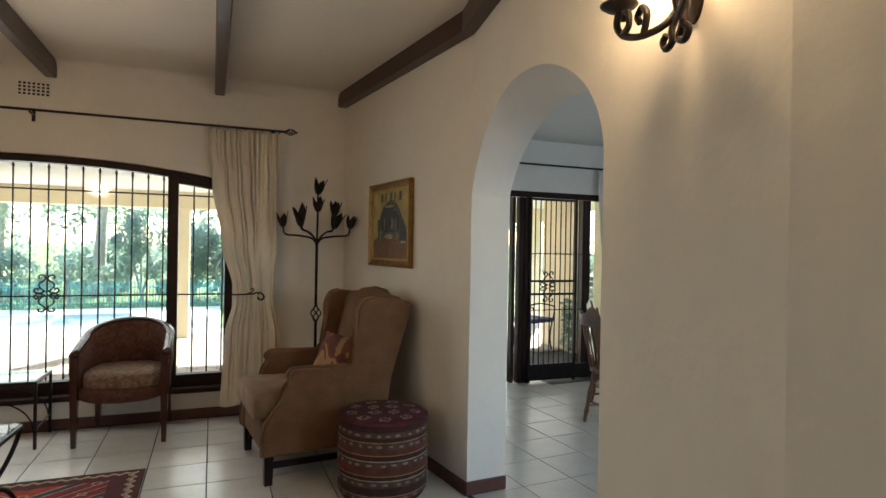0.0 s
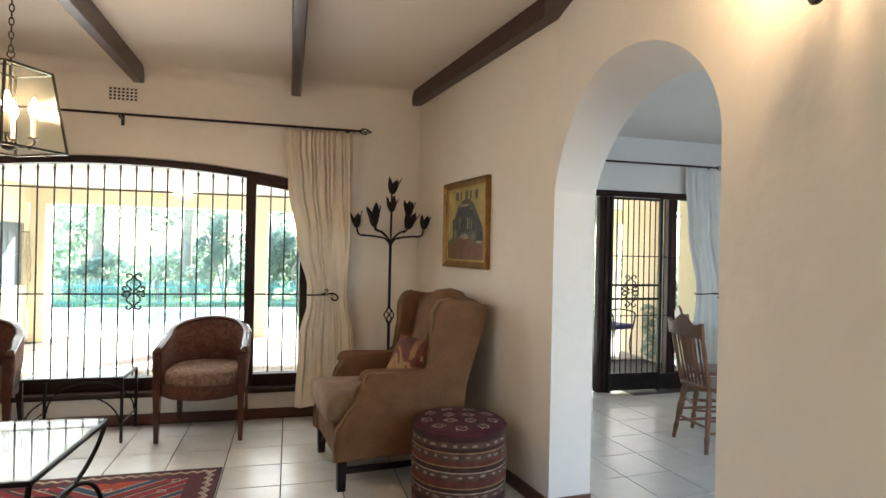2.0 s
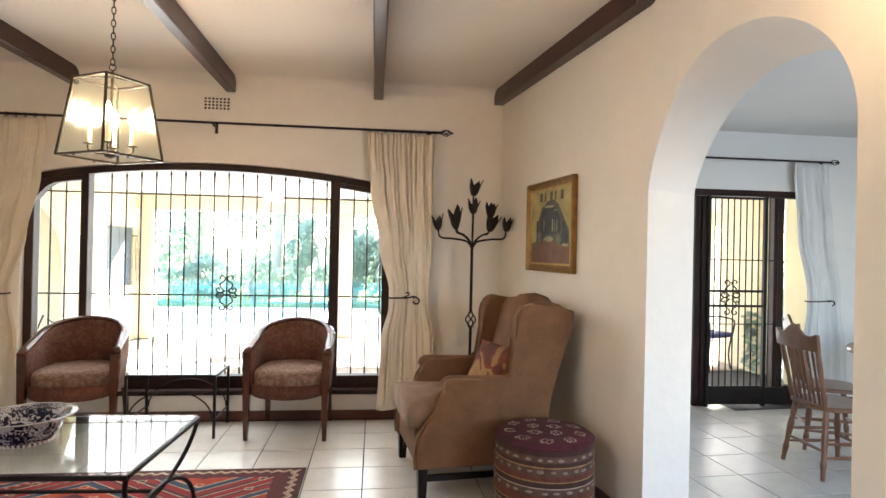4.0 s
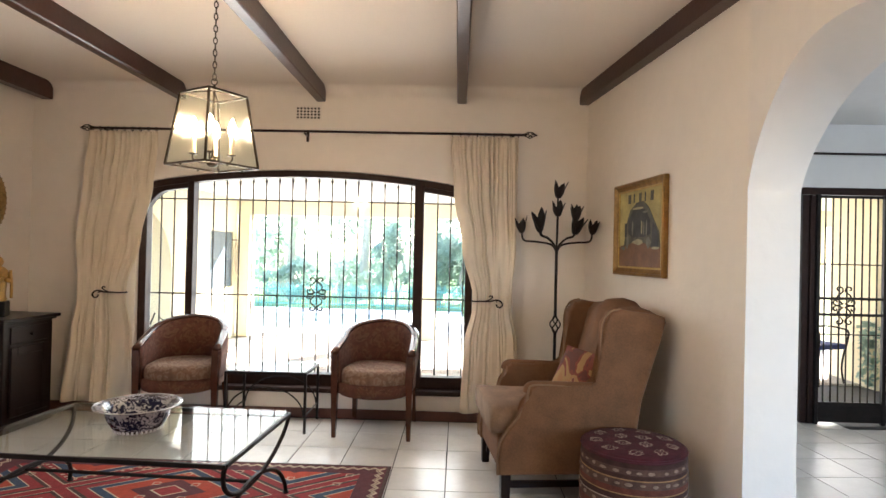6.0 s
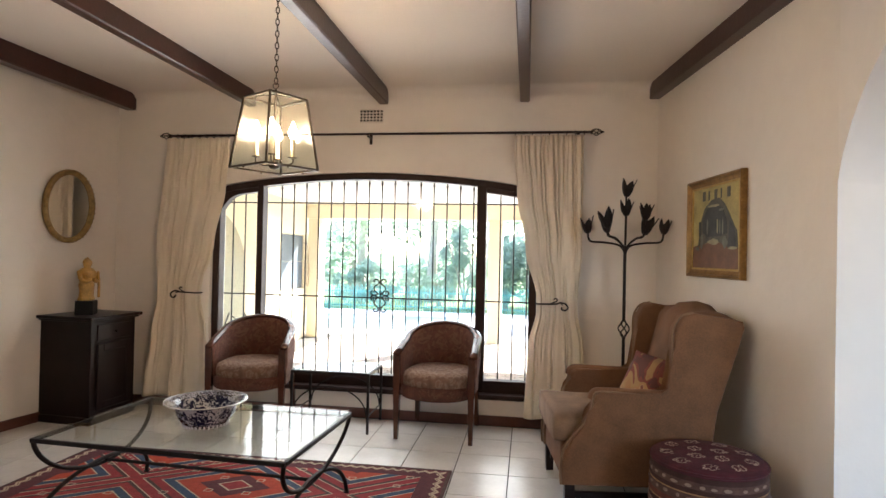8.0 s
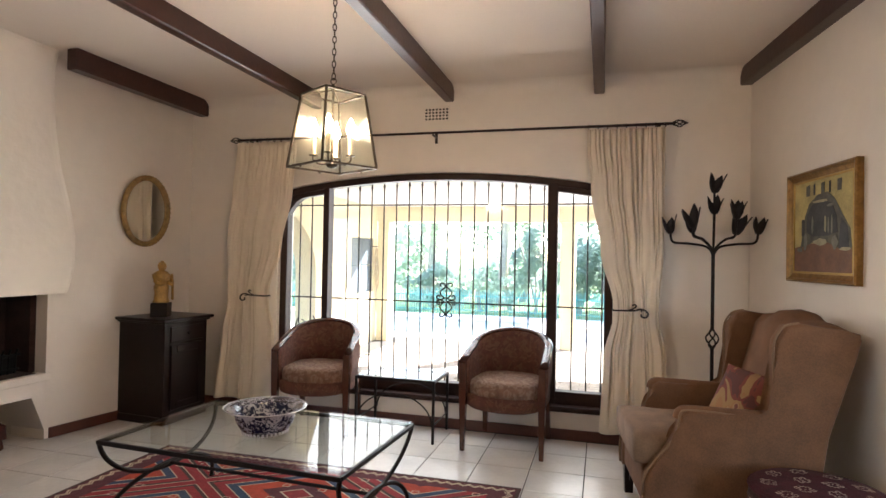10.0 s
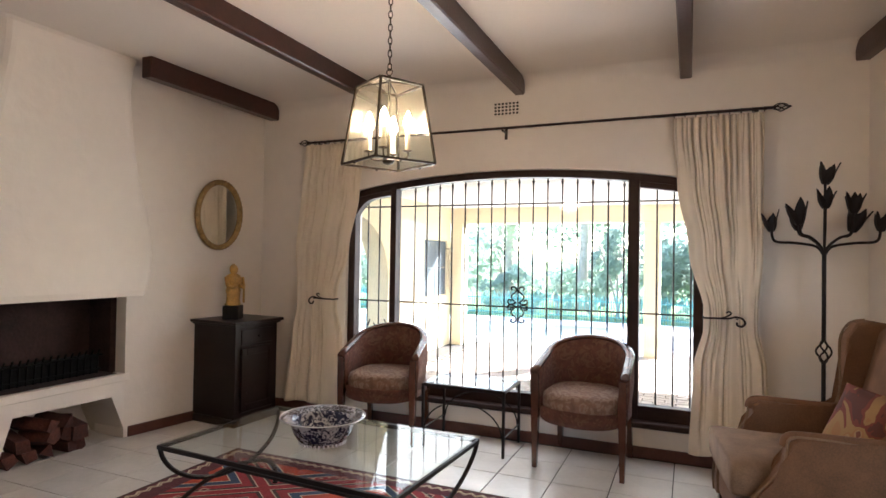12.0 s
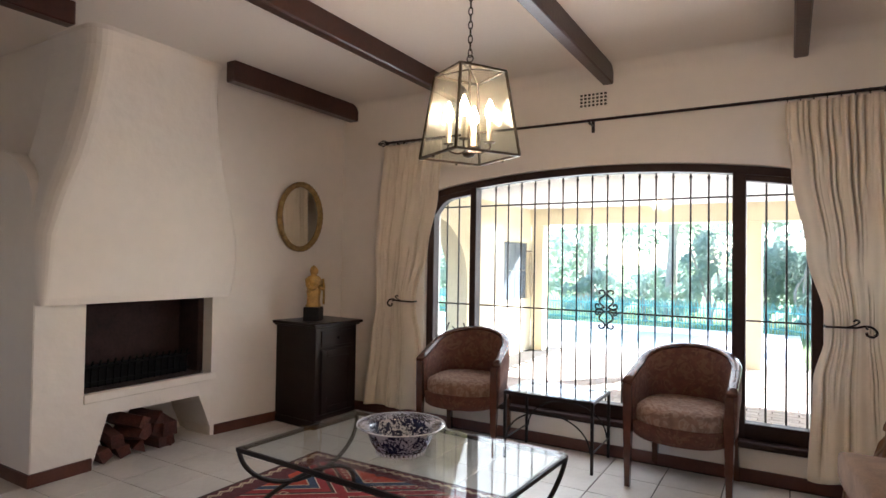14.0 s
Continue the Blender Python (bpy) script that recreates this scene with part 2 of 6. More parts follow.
# west wall: splayed stretch behind the cabinet
HX = -3.655
HY0, HY1 = 2.32, 3.70
structure("wall_west_1", wall_panel((HX, HY1 - 0.2), (XL, YW), (HX - 0.3, HY1 - 0.2), (XL - 0.3, YW), H + 0.1, []), PLASTER, "cream plastered wall with a mirror")
# opening added out of view, only to hold the west fill lamp
structure("wall_west_2", wall_panel((-5.2, -3.2), (-5.2, 3.9), (-5.4, -3.2), (-5.4, 3.9), H + 0.1, [(0.07, 0.268, [(0.07, 2.1), (0.268, 2.1)], 0.9)]), PLASTER, "cream plastered wall with an added opening for fill light")
mass = [(-3.66, 0.0), (-3.66, 1.20), (-3.68, 1.45), (-3.72, 1.66), (-3.76, 1.74), (-3.82, 1.80), (-3.905, 1.855), (-4.0, 1.90), (-4.1, 1.93), (-4.4, 1.96), (-5.2, 1.96), (-5.2, 0.0)]
structure("wall_west_3", loft([[(x, y, z) for x, z in mass] for y in (HY0, 2.53)]), PLASTER, "cream plastered return of the chimney breast with a rounded shoulder")
structure("wall_west_4", box(-5.2, -3.9, 2.535, 2.59, 1.0, H + 0.1), PLASTER, "cream plastered wall above the shoulder")
structure("wall_south", box(-5.2, 1.25, -3.2, -3.0, 0, H + 0.1), PLASTER, "cream plastered wall")
# ceiling
structure("ceiling", box(-5.4, 1.75, -3.2, YW + 0.1, H, H + 0.15), CEIL, "cream painted ceiling between dark beams")
# soft cove between ceiling and walls
def cove(p, q, n, r=0.09):
    n = Vector((*n, 0)).normalized()
    rings = []
    for a in (p, q):
        a = Vector((*a, 0))
        ring = [tuple(a - n * 0.01 + Vector((0, 0, H + 0.01)))]
        for i in range(17):
            t = radians(90 * i / 16)
            ring.append(tuple(a + n * (r - r * math.sin(t)) * 1.0 + Vector((0, 0, H - r + r * math.cos(t)))) if i else tuple(a + n * r + Vector((0, 0, H + 0.002))))
        rings.append(ring)
    return loft(rings)


for p_, q_, n_ in (((XL, YW), (XR, YW), (0, -1)), ((XR, YW), (KX, KY), (-1, -0.13)), ((HX, 3.3), (XL, YW), (1, -0.16))):
    structure("cove", cove(p_, q_, n_), PLASTER, "rounded plaster cove under the ceiling")
# dining room
DY = 4.95
structure("wall_dining_north", wall_panel((1.33, DY), (4.9, DY), (1.33, DY + 0.2), (4.9, DY + 0.2), 2.75, [((2.56 - 1.33) / 3.57, (4.20 - 1.33) / 3.57, [((2.56 - 1.33) / 3.57, 1.965), ((4.20 - 1.33) / 3.57, 1.965)], 0.0)]), PLASTER_B, "white plastered wall with a garden door")
structure("wall_dining_east", box(4.8, 5.0, -1.6, DY, 0, 2.75), PLASTER_B, "white plastered wall")
structure("wall_dining_south", wall_panel((1.25, -1.4), (4.8, -1.4), (1.25, -1.6), (4.8, -1.6), 2.75, [(0.15, 0.8, [(0.15, 2.2), (0.8, 2.2)], 0.5)]), PLASTER_B, "white plastered wall with a window")
structure("ceiling_dining", box(1.4, 5.0, -1.6, DY + 0.2, 2.49, 2.9), PLASTER_B, "white ceiling")
structure("floor", box(-5.4, 5.0, -3.2, DY + 0.25, -0.15, -0.006), GROUT, "pale glazed floor tiles with dark joints")

# skirting
SK = [((XL - 0.02, YW), (XR + 0.02, YW), (0, -1)), ((HX, 3.53), (XL, YW), (1, -0.18)), ((XR, YW), (KX, KY), (-1, -0.13)), ((KX - 0.01, KY), (1.585, 2.70), (0.15, -1)), ((1.115, AY1), (EX, EY), (-1, 0.16)), ((EX, EY), (0.99, -3.0), (-1, 0)), ((HX, HY0), (HX, 2.655), (1, 0)), ((-5.2, HY0), (HX + 0.014, HY0), (0, -1)), ((1.60, DY), (2.55, DY), (0, -1)), ((4.22, DY), (4.8, DY), (0, -1))]
for (ax, ay), (bx, by), (nx, ny) in SK:
    n = Vector((nx, ny)).normalized() * 0.014
    tagged(part("baseboard", prism([(ax, ay), (bx, by), (bx + n.x, by + n.y), (ax + n.x, ay + n.y)], 0.0, 0.075, bevel=0.002), SKIRT), "red-brown painted skirting board", kind="structure")


# beams
def beam(name, x0, x1, y0, y1, z0=2.545, z1=2.72):
    b = box(x0, x1, y0, y1, z0, z1, 0.008)
    return tagged(part(name, b, DARKWOOD), "dark stained timber ceiling beam", "ceiling beam", "ceiling beams")


for xr in (0.08, -1.058, -2.197):
    beam("ceiling_beam", xr - 0.070, xr + 0.006, -3.0, YW)
beam("ceiling_beam", -3.39, -3.295, 3.36, YW, 2.53)
beam("ceiling_beam", -3.395, -3.31, -3.0, 2.33)
b = prism([(XR - 0.072, YW), (XR + 0.03, YW), (KX + 0.02, KY), (1.08, 1.0), (0.995, 1.0), (KX - 0.075, KY)], 2.55, 2.72, bevel=0.006)
tagged(part("ceiling_beam", b, DARKWOOD), "dark stained timber beam that follows the bend of the wall", "ceiling beam", "ceiling beams")


# ---- chimney breast and fireplace ----
def yy(y):
    return (y - HY0) / (3.55 - HY0)


BREAST = thing("fireplace", pose(0, 0, 0), "cream plastered fireplace with a curved hood, open firebox and log store", "fireplace")
part("lower_panel", wall_panel((HX, HY0 + 0.005), (HX, 3.55), (HX - 0.4, HY0 + 0.005), (HX - 0.4, 3.55), 0.40, [(yy(2.655), yy(3.525), [(yy(2.655), 0.005), (yy(2.748), 0.32), (yy(3.40), 0.31), (yy(3.525), 0.005)], 0.0)]), PLASTER, BREAST)
part("upper_panel", wall_panel((HX, HY0 + 0.005), (HX, 3.55), (HX - 0.12, HY0 + 0.005), (HX - 0.12, 3.55), 1.06, [(yy(2.60), yy(3.53), [(yy(2.60), 1.012), (yy(3.53), 1.012)], 0.462)], z0=0.40), PLASTER, BREAST)
part("ledge", box(HX - 0.1, HX + 0.010, 2.602, 3.535, 0.408, 0.460, 0.004), PLASTER, BREAST)


def hood_ring(z, y0, y1, x, r):
    """Plan outline of the hood with rounded front corners."""
    pts = [(-4.0, y0, z)]
    for i in range(7):
        a = radians(90 * i / 6)
        pts.append((x - r + r * math.sin(a), y0 + r - r * math.cos(a), z))
    for i in range(7):
        a = radians(90 * i / 6)
        pts.append((x - r + r * math.cos(a), y1 - r + r * math.sin(a), z))
    pts.append((-4.0, y1, z))
    return pts


rings = []
HOOD = [(1.018, 2.325, 3.60, -3.585, 0.02), (1.06, 2.315, 3.62, -3.575, 0.04), (1.2, 2.305, 3.66, -3.57, 0.06), (1.42, 2.30, 3.67, -3.565, 0.08), (1.65, 2.345, 3.62, -3.555, 0.10), (1.9, 2.42, 3.54, -3.545, 0.11), (2.15, 2.475, 3.48, -3.53, 0.11), (2.4, 2.51, 3.44, -3.51, 0.11), (2.56, 2.52, 3.43, -3.495, 0.11), (2.62, 2.515, 3.435, -3.485, 0.11), (2.65, 2.512, 3.438, -3.478, 0.11), (2.668, 2.503, 3.447, -3.466, 0.11), (2.7, 2.503, 3.447, -3.466, 0.11)]
for z, y0, y1, x, r in HOOD:
    rings.append(hood_ring(z, y0, y1, x, r))
part("hood", loft(rings), PLASTER, BREAST, "smooth plaster hood that narrows towards the ceiling", smooth=False)
for fx0, fx1, fy0, fy1, fz0, fz1 in ((-4.0, -3.98, 2.60, 3.47, 0.44, 1.05), (-3.979, HX - 0.1, 2.56, 2.60, 0.44, 1.05), (-3.979, HX - 0.1, 3.455, 3.55, 0.462, 1.012), (-3.979, HX - 0.1, 2.602, 3.454, 1.0, 1.05), (-3.979, HX - 0.1, 2.602, 3.454, 0.42, 0.466)):
    part("firebox_wall", box(fx0, fx1, fy0, fy1, fz0, fz1), SOOT, BREAST, "soot-blackened brick")
part("hearth", box(-3.979, HX - 0.022, 2.603, 3.452, 0.4665, 0.470), SOOT, BREAST, "soot-blackened hearth slab")
part("store_back", box(-4.06, -4.04, 2.4, 3.7, 0.0, 0.42), PLASTER, BREAST)

GRATE = thing("fire_grate", pose(-3.86, 3.03, 0.470), "black iron fire grate inside the firebox", "grate")
CHAR = mat("charred_iron", (0.006, 0.006, 0.006), 0.85, vary=0.3, scale=20, spec=0.15)
for i in range(16):
    y = -0.36 + 0.048 * i
    part("bar", tube([(0.06, y, 0), (0.07, y, 0.14), (0.085, y, 0.17)], 0.006, sides=6), CHAR, GRATE)
part("rail", tube([(0.07, -0.39, 0.13), (0.07, 0.39, 0.13)], 0.008, sides=6), CHAR, GRATE)
part("rail", tube([(0.06, -0.39, 0.03), (0.06, 0.39, 0.03)], 0.008, sides=6), CHAR, GRATE)
part("basket", box(-0.09, 0.06, -0.38, 0.38, 0.0, 0.12, 0.01), CHAR, GRATE)

BARK = mat("split_log_wood", (0.068, 0.020, 0.013), 0.85, vary=0.5, scale=14, bump=0.5, bscale=60, spread=0.35)
rng = random.Random(4)
LOGS = [(2.78, 0.0), (2.90, 0.0), (3.02, 0.0), (3.14, 0.0), (3.25, 0.0), (2.86, 0.085), (2.98, 0.09), (3.10, 0.085), (3.20, 0.09), (2.95, 0.17), (3.07, 0.17)]
for y, z in LOGS:
    n = rng.choice((3, 4, 4, 5))
    ln = rng.uniform(0.22, 0.28)
    ph = rng.uniform(0, 6)
    ring = []
    r0 = [rng.uniform(0.042, 0.072) for k in range(n)]
    for j in range(4):
        ring.append([(-ln / 2 + ln * j / 3, (r0[k] + rng.uniform(-0.004, 0.004)) * math.cos(ph + k * math.tau / n), (r0[k] + rng.uniform(-0.004, 0.004)) * math.sin(ph + k * math.tau / n)) for k in range(n)])
    ob = part("log", loft(ring), BARK)
    ob.matrix_world = pose(-3.80 + rng.uniform(-0.03, 0.03), y, 0.048 + z, rng.uniform(-5, 5), rng.uniform(-6, 6), rng.uniform(-30, 30))
    tagged(ob, "reddish split firewood log stacked in the store", "log", "logs under the fireplace")

# ---- window ----
WIN = tagged(new("window_1"), "dark wooden arched window with two mullions and a burglar grille", "window", kind="structure")
FY0, FY1 = 4.745, 4.835


def arched_bar(x0, x1, top, bottom, y0, y1, n=26):
    rings = []
    for i in range(n + 1):
        x = x0 + (x1 - x0) * i / n
        rings.append([(x, y0, bottom(x)), (x, y1, bottom(x)), (x, y1, top(x)), (x, y0, top(x))])
    return loft(rings)


part("head_frame", arched_bar(WX0, WX1, lambda x: window_head(x) - 0.002, lambda x: window_head(x) - 0.055, FY0, FY1), FRAMEWOOD, WIN)
part("left_frame", box(WX0, WX0 + 0.062, FY0, FY1, 0.22, window_head(WX0) - 0.04, 0.004), FRAMEWOOD, WIN)
part("right_frame", box(WX1 - 0.06, WX1, FY0, FY1, 0.22, window_head(WX1) - 0.04, 0.004), FRAMEWOOD, WIN)
part("mullion", box(-2.182, -2.13, FY0 - 0.004, FY1 + 0.002, 0.22, window_head(-2.16) - 0.04, 0.004), FRAMEWOOD, WIN)
part("mullion", box(-0.316, -0.24, FY0 - 0.004, FY1 + 0.002, 0.22, window_head(-0.28) - 0.04, 0.004), FRAMEWOOD, WIN)
part("bottom_rail", box(WX0 + 0.062, WX1 - 0.06, FY0 + 0.002, FY1 - 0.003, 0.221, 0.335, 0.004), FRAMEWOOD, WIN)
# side lights: inner frames with rounded outer top corners
for xa, xb in ((WX0 + 0.062, -2.182), (-0.24, WX1 - 0.06)):
    part("sash_top", arched_bar(xa, xb, lambda x: window_head(x) - 0.056, lambda x, xa=xa: window_head(x) - 0.095 - (0.10 * max(0, 1 - (x - WX0 - 0.062) / 0.16) ** 2 if xa < -1 else 0), FY0 + 0.01, FY1 - 0.01), FRAMEWOOD, WIN)
    pn = part("pane", box(xa, xb, 4.79, 4.794, 0.33, 1.85), GLASS, WIN)
    pn.visible_shadow = False
pn = part("pane", arched_bar(-2.13, -0.316, lambda x: window_head(x) - 0.05, lambda x: 0.33, 4.79, 4.794), GLASS, WIN)
pn.visible_shadow = False
tagged(part("window_sill", box(WX0 - 0.06, WX1 + 0.05, 4.655, FY0 - 0.001, 0.205, 0.243, 0.006), FRAMEWOOD), "dark wooden window sill", kind="structure")
sl = part("inner_sill", box(WX0 + 0.002, WX1 - 0.002, 4.70, 4.95, 0.2195, 0.2212), FRAMEWOOD, WIN)

GR = thing("window_grille", pose(0, 0, 0), "black wrought-iron burglar bars with a scroll ornament behind the glass", "grille")
GY = 4.865
x = -2.459
while x < WX1 - 0.05:
    if not (-2.20 < x < -2.11 or -0.33 < x < -0.22):
        part("bar", tube([(x, GY, 0.24), (x, GY, window_head(x) - 0.05)], 0.0065, sides=6), IRON, GR)
        part("knuckle", lathe([(0.002, 0), (0.011, 0.008), (0.011, 0.02), (0.002, 0.028)], 8), IRON, GR).matrix_local = Matrix.Translation((x, GY, window_head(x) - 0.088))
    x += 0.1108
for z in (1.752, 0.958):
    part("cross_rail", tube([(WX0 + 0.05, GY - 0.009, z), (WX1 - 0.04, GY - 0.009, z)], 0.0065, sides=6), IRON, GR)


def ornament(parent, cx, cz, s, y, material):
    """Four pairs of C scrolls about a centre."""
    for sx_ in (1, -1):
        for sz_ in (1, -1):
            pts = [(cx + sx_ * p * s, y, cz + sz_ * q * s) for p, q in ((0.10, 0.12), (0.24, 0.03), (0.44, 0.02), (0.56, 0.12), (0.52, 0.26), (0.40, 0.26), (0.38, 0.16))]
            pts2 = [(cx + sx_ * p * s, y, cz + sz_ * q * s) for p, q in ((0.06, 0.08), (0.20, 0.20), (0.34, 0.36), (0.32, 0.54), (0.14, 0.68), (0.06, 0.82), (0.14, 0.96), (0.30, 0.98), (0.38, 0.88), (0.30, 0.80))]
            for q in (pts, pts2):
                sm = []
                for i in range(len(q) - 1):
                    p0, p1, p2, p3 = (Vector(q[max(0, min(len(q) - 1, i + d))]) for d in (-1, 0, 1, 2))
                    for j in range(4):
                        t = j / 4
                        sm.append(0.5 * (2 * p1 + (p2 - p0) * t + (2 * p0 - 5 * p1 + 4 * p2 - p3) * t * t + (3 * p1 - p0 - 3 * p2 + p3) * t ** 3))
                sm.append(Vector(q[-1]))
                part("scroll", tube(sm, 0.0065, sides=6), material, parent)


ornament(GR, -1.1294, 0.978, 0.138, GY - 0.012, IRON)


def smooth_path(q, m=5):
    out = []
    for i in range(len(q) - 1):
        p0, p1, p2, p3 = (Vector(q[max(0, min(len(q) - 1, i + d))]) for d in (-1, 0, 1, 2))
        for j in range(m):
            t = j / m
            out.append(0.5 * (2 * p1 + (p2 - p0) * t + (2 * p0 - 5 * p1 + 4 * p2 - p3) * t * t + (3 * p1 - p0 - 3 * p2 + p3) * t ** 3))
    out.append(Vector(q[-1]))
    return out


# ---- curtains and rod ----
def curtain(name, rows, y, folds, seed, label, material):
    """rows: (z, left x, right x, fold depth). A cloth gathered at its head: narrow creases that run out at uneven heights, over broad soft waves."""
    r = random.Random(seed)
    ph = [r.uniform(0, 6) for k in range(6)]
    n = 170
    zs = []
    for (z0, a0, b0, d0), (z1, a1, b1, d1) in zip(rows, rows[1:]):
        m = max(2, int(abs(z0 - z1) / 0.045))
        for i in range(m):
            t = i / m
            t2 = t * t * (3 - 2 * t)
            zs.append((z0 + (z1 - z0) * t, a0 + (a1 - a0) * t2, b0 + (b1 - b0) * t2, d0 + (d1 - d0) * t))
    zs.append(rows[-1])
    # creases: place across, upper end, lower end, width, depth, drift
    creases = []
    for k in range(folds):
        u = (k + r.uniform(0.1, 0.9)) / folds
        long_ = r.random() < 0.35
        creases.append((u, 2.35, r.uniform(0.9, 1.3) if long_ else r.uniform(1.55, 2.1), r.uniform(0.009, 0.02), r.uniform(0.6, 1.3), r.uniform(-0.03, 0.03)))
    for k in range(folds // 2):
        creases.append(((k + r.uniform(0.1, 0.9)) / (folds // 2), r.uniform(0.98, 1.5), r.uniform(-0.3, 0.5), r.uniform(0.012, 0.026), r.uniform(0.6, 1.2), r.uniform(-0.04, 0.04)))
    step = lambda t: max(0.0, min(1.0, t)) ** 2 * (3 - 2 * max(0.0, min(1.0, t)))
    front = []
    b = bmesh.new()
    for z, a, c, d in zs:
        row = []
        live = []
        for u, top, low, w, dp, dr in creases:
            g = step((top - z) / 0.12) * step((z - low) / 0.35)
            if g > 0.01:
                live.append((u + dr * (2.2 - z), w, dp * g))
        head_ = step((z - 2.02) / 0.2)
        for i in range(n + 1):
            u = i / n
            f = 0.42 * math.sin(u * 17 + ph[0] + 0.25 * z) + 0.30 * math.sin(u * 29 + ph[1] - 0.6 * z) + 0.22 * math.sin(u * 9 + ph[2] + 1.3 * z)
            f += head_ * 0.30 * math.sin(u * 76 + ph[3])
            for uk, w, dp in live:
                q = (u - uk) / w
                if abs(q) < 3.5:
                    f += dp * (1.25 * math.exp(-q * q) - 0.55 * math.exp(-(abs(q) - 1.6) ** 2))
            row.append(b.verts.new((a + (c - a) * u, y + d * f, z + (0.010 * math.sin(u * 11 + ph[4]) if z < 0.3 else 0))))
        front.append(row)
    for A, B in zip(front, front[1:]):
        for i in range(n):
            b.faces.new((A[i], A[i + 1], B[i + 1], B[i]))
    ob = part(name, b, material, smooth=True)
    sol = ob.modifiers.new("thick", "SOLIDIFY")
    sol.thickness = 0.003
    return tagged(ob, label, "curtain", "curtains")


curtain("curtain", [(2.262, -0.03, 0.50, 0.014), (2.17, -0.03, 0.50, 0.026), (1.85, 0.0, 0.50, 0.026), (1.4, 0.075, 0.50, 0.024), (1.0, 0.168, 0.47, 0.022), (0.93, 0.168, 0.47, 0.020), (0.65, 0.11, 0.52, 0.020), (0.10, 0.085, 0.56, 0.024)], 4.60, 15, 3, "cream gathered curtain held back by an iron hook", CURTAIN)
curtain("curtain", [(2.262, -2.93, -2.37, 0.014), (2.17, -2.93, -2.37, 0.026), (1.85, -2.96, -2.40, 0.026), (1.4, -3.0, -2.49, 0.024), (1.0, -2.98, -2.60, 0.022), (0.93, -2.98, -2.60, 0.020), (0.65, -3.03, -2.545, 0.020), (0.10, -3.09, -2.53, 0.024)], 4.60, 13, 5, "cream gathered curtain held back by an iron hook", CURTAIN)

ROD = thing("curtain_rod", pose(0, 0, 0), "dark iron curtain rod with cage finials above the window", "curtain rod")
part("rod", tube([(-2.90, 4.60, 2.285), (0.545, 4.60, 2.285)], 0.0095, sides=10), RODIRON, ROD)


def cage(parent, x, y, z, d, ln=0.085, r=0.021, axis="x"):
    for k in range(5):
        pts = []
        for i in range(11):
            u = i / 10
            a = k * math.tau / 5 + u * 2.2
            rr = 0.004 + r * math.sin(math.pi * u)
            if axis == "x":
                pts.append((x + d * ln * u, y + rr * math.cos(a), z + rr * math.sin(a)))
            else:
                pts.append((x + rr * math.cos(a), y + rr * math.sin(a), z + ln * u))
        part("cage_wire", tube(pts, 0.0038, sides=5), RODIRON if axis == "x" else IRON, parent)


for x, d in ((0.545, 1), (-2.90, -1)):
    fin = part("finial_collar", lathe([(0.004, 0), (0.015, 0.004), (0.015, 0.014), (0.004, 0.018)], 10), RODIRON, ROD)
    fin.matrix_local = Matrix.Translation((x, 4.60, 2.285)) @ Matrix.Rotation(radians(90 * d), 4, "Y")
    cage(ROD, x, 4.60, 2.285, d)
    tip = part("finial_tip", lathe([(0.002, 0), (0.009, 0.006), (0.002, 0.02)], 8), RODIRON, ROD)
    tip.matrix_local = Matrix.Translation((x + d * 0.082, 4.60, 2.285)) @ Matrix.Rotation(radians(90 * d), 4, "Y")
for x in (-2.80, -1.19, 0.46):
    part("bracket", box(x - 0.007, x + 0.007, 4.60, YW, 2.262, 2.276, 0.002), RODIRON, ROD)
    part("bracket_plate", box(x - 0.011, x + 0.011, YW - 0.008, YW, 2.22, 2.30, 0.002), RODIRON, ROD)
for x0, x1 in ((-0.02, 0.50), (-2.90, -2.38)):
    for i in range(9):
        xx = x0 + (x1 - x0) * i / 8
        part("ring", tube([(xx, 4.60 + 0.016 * math.cos(a), 2.28 + 0.016 * math.sin(a)) for a in [k * math.tau / 12 for k in range(12)]], 0.003, sides=5, closed=True), RODIRON, ROD)
for x, d in ((0.165, 1), (-2.60, -1)):
    tb = thing("curtain_holdback", pose(x, 4.565, 0.975), "black iron curtain holdback with a scrolled end", "curtain holdback", "curtain holdbacks")
    part("arm", tube(smooth_path([(0, 0.06, 0), (0.005 * d, -0.005, 0), (0.07 * d, -0.018, 0.002), (0.14 * d, -0.018, 0.004), (0.18 * d, -0.018, 0.014), (0.215 * d, -0.018, 0.006), (0.232 * d, -0.018, -0.02), (0.215 * d, -0.018, -0.042), (0.19 * d, -0.018, -0.035), (0.187 * d, -0.018, -0.018)]), 0.0065, sides=6), IRON, tb)
    part("curl", tube(smooth_path([(0.10 * d, -0.018, 0.004), (0.135 * d, -0.018, 0.018), (0.155 * d, -0.018, 0.036), (0.14 * d, -0.018, 0.046), (0.128 * d, -0.018, 0.036)]), 0.005, sides=6), IRON, tb)
    part("wall_arm", tube([(0.19 * d, -0.012, 0.0), (0.19 * d, 0.135, 0.0)], 0.005, sides=6), IRON, tb)

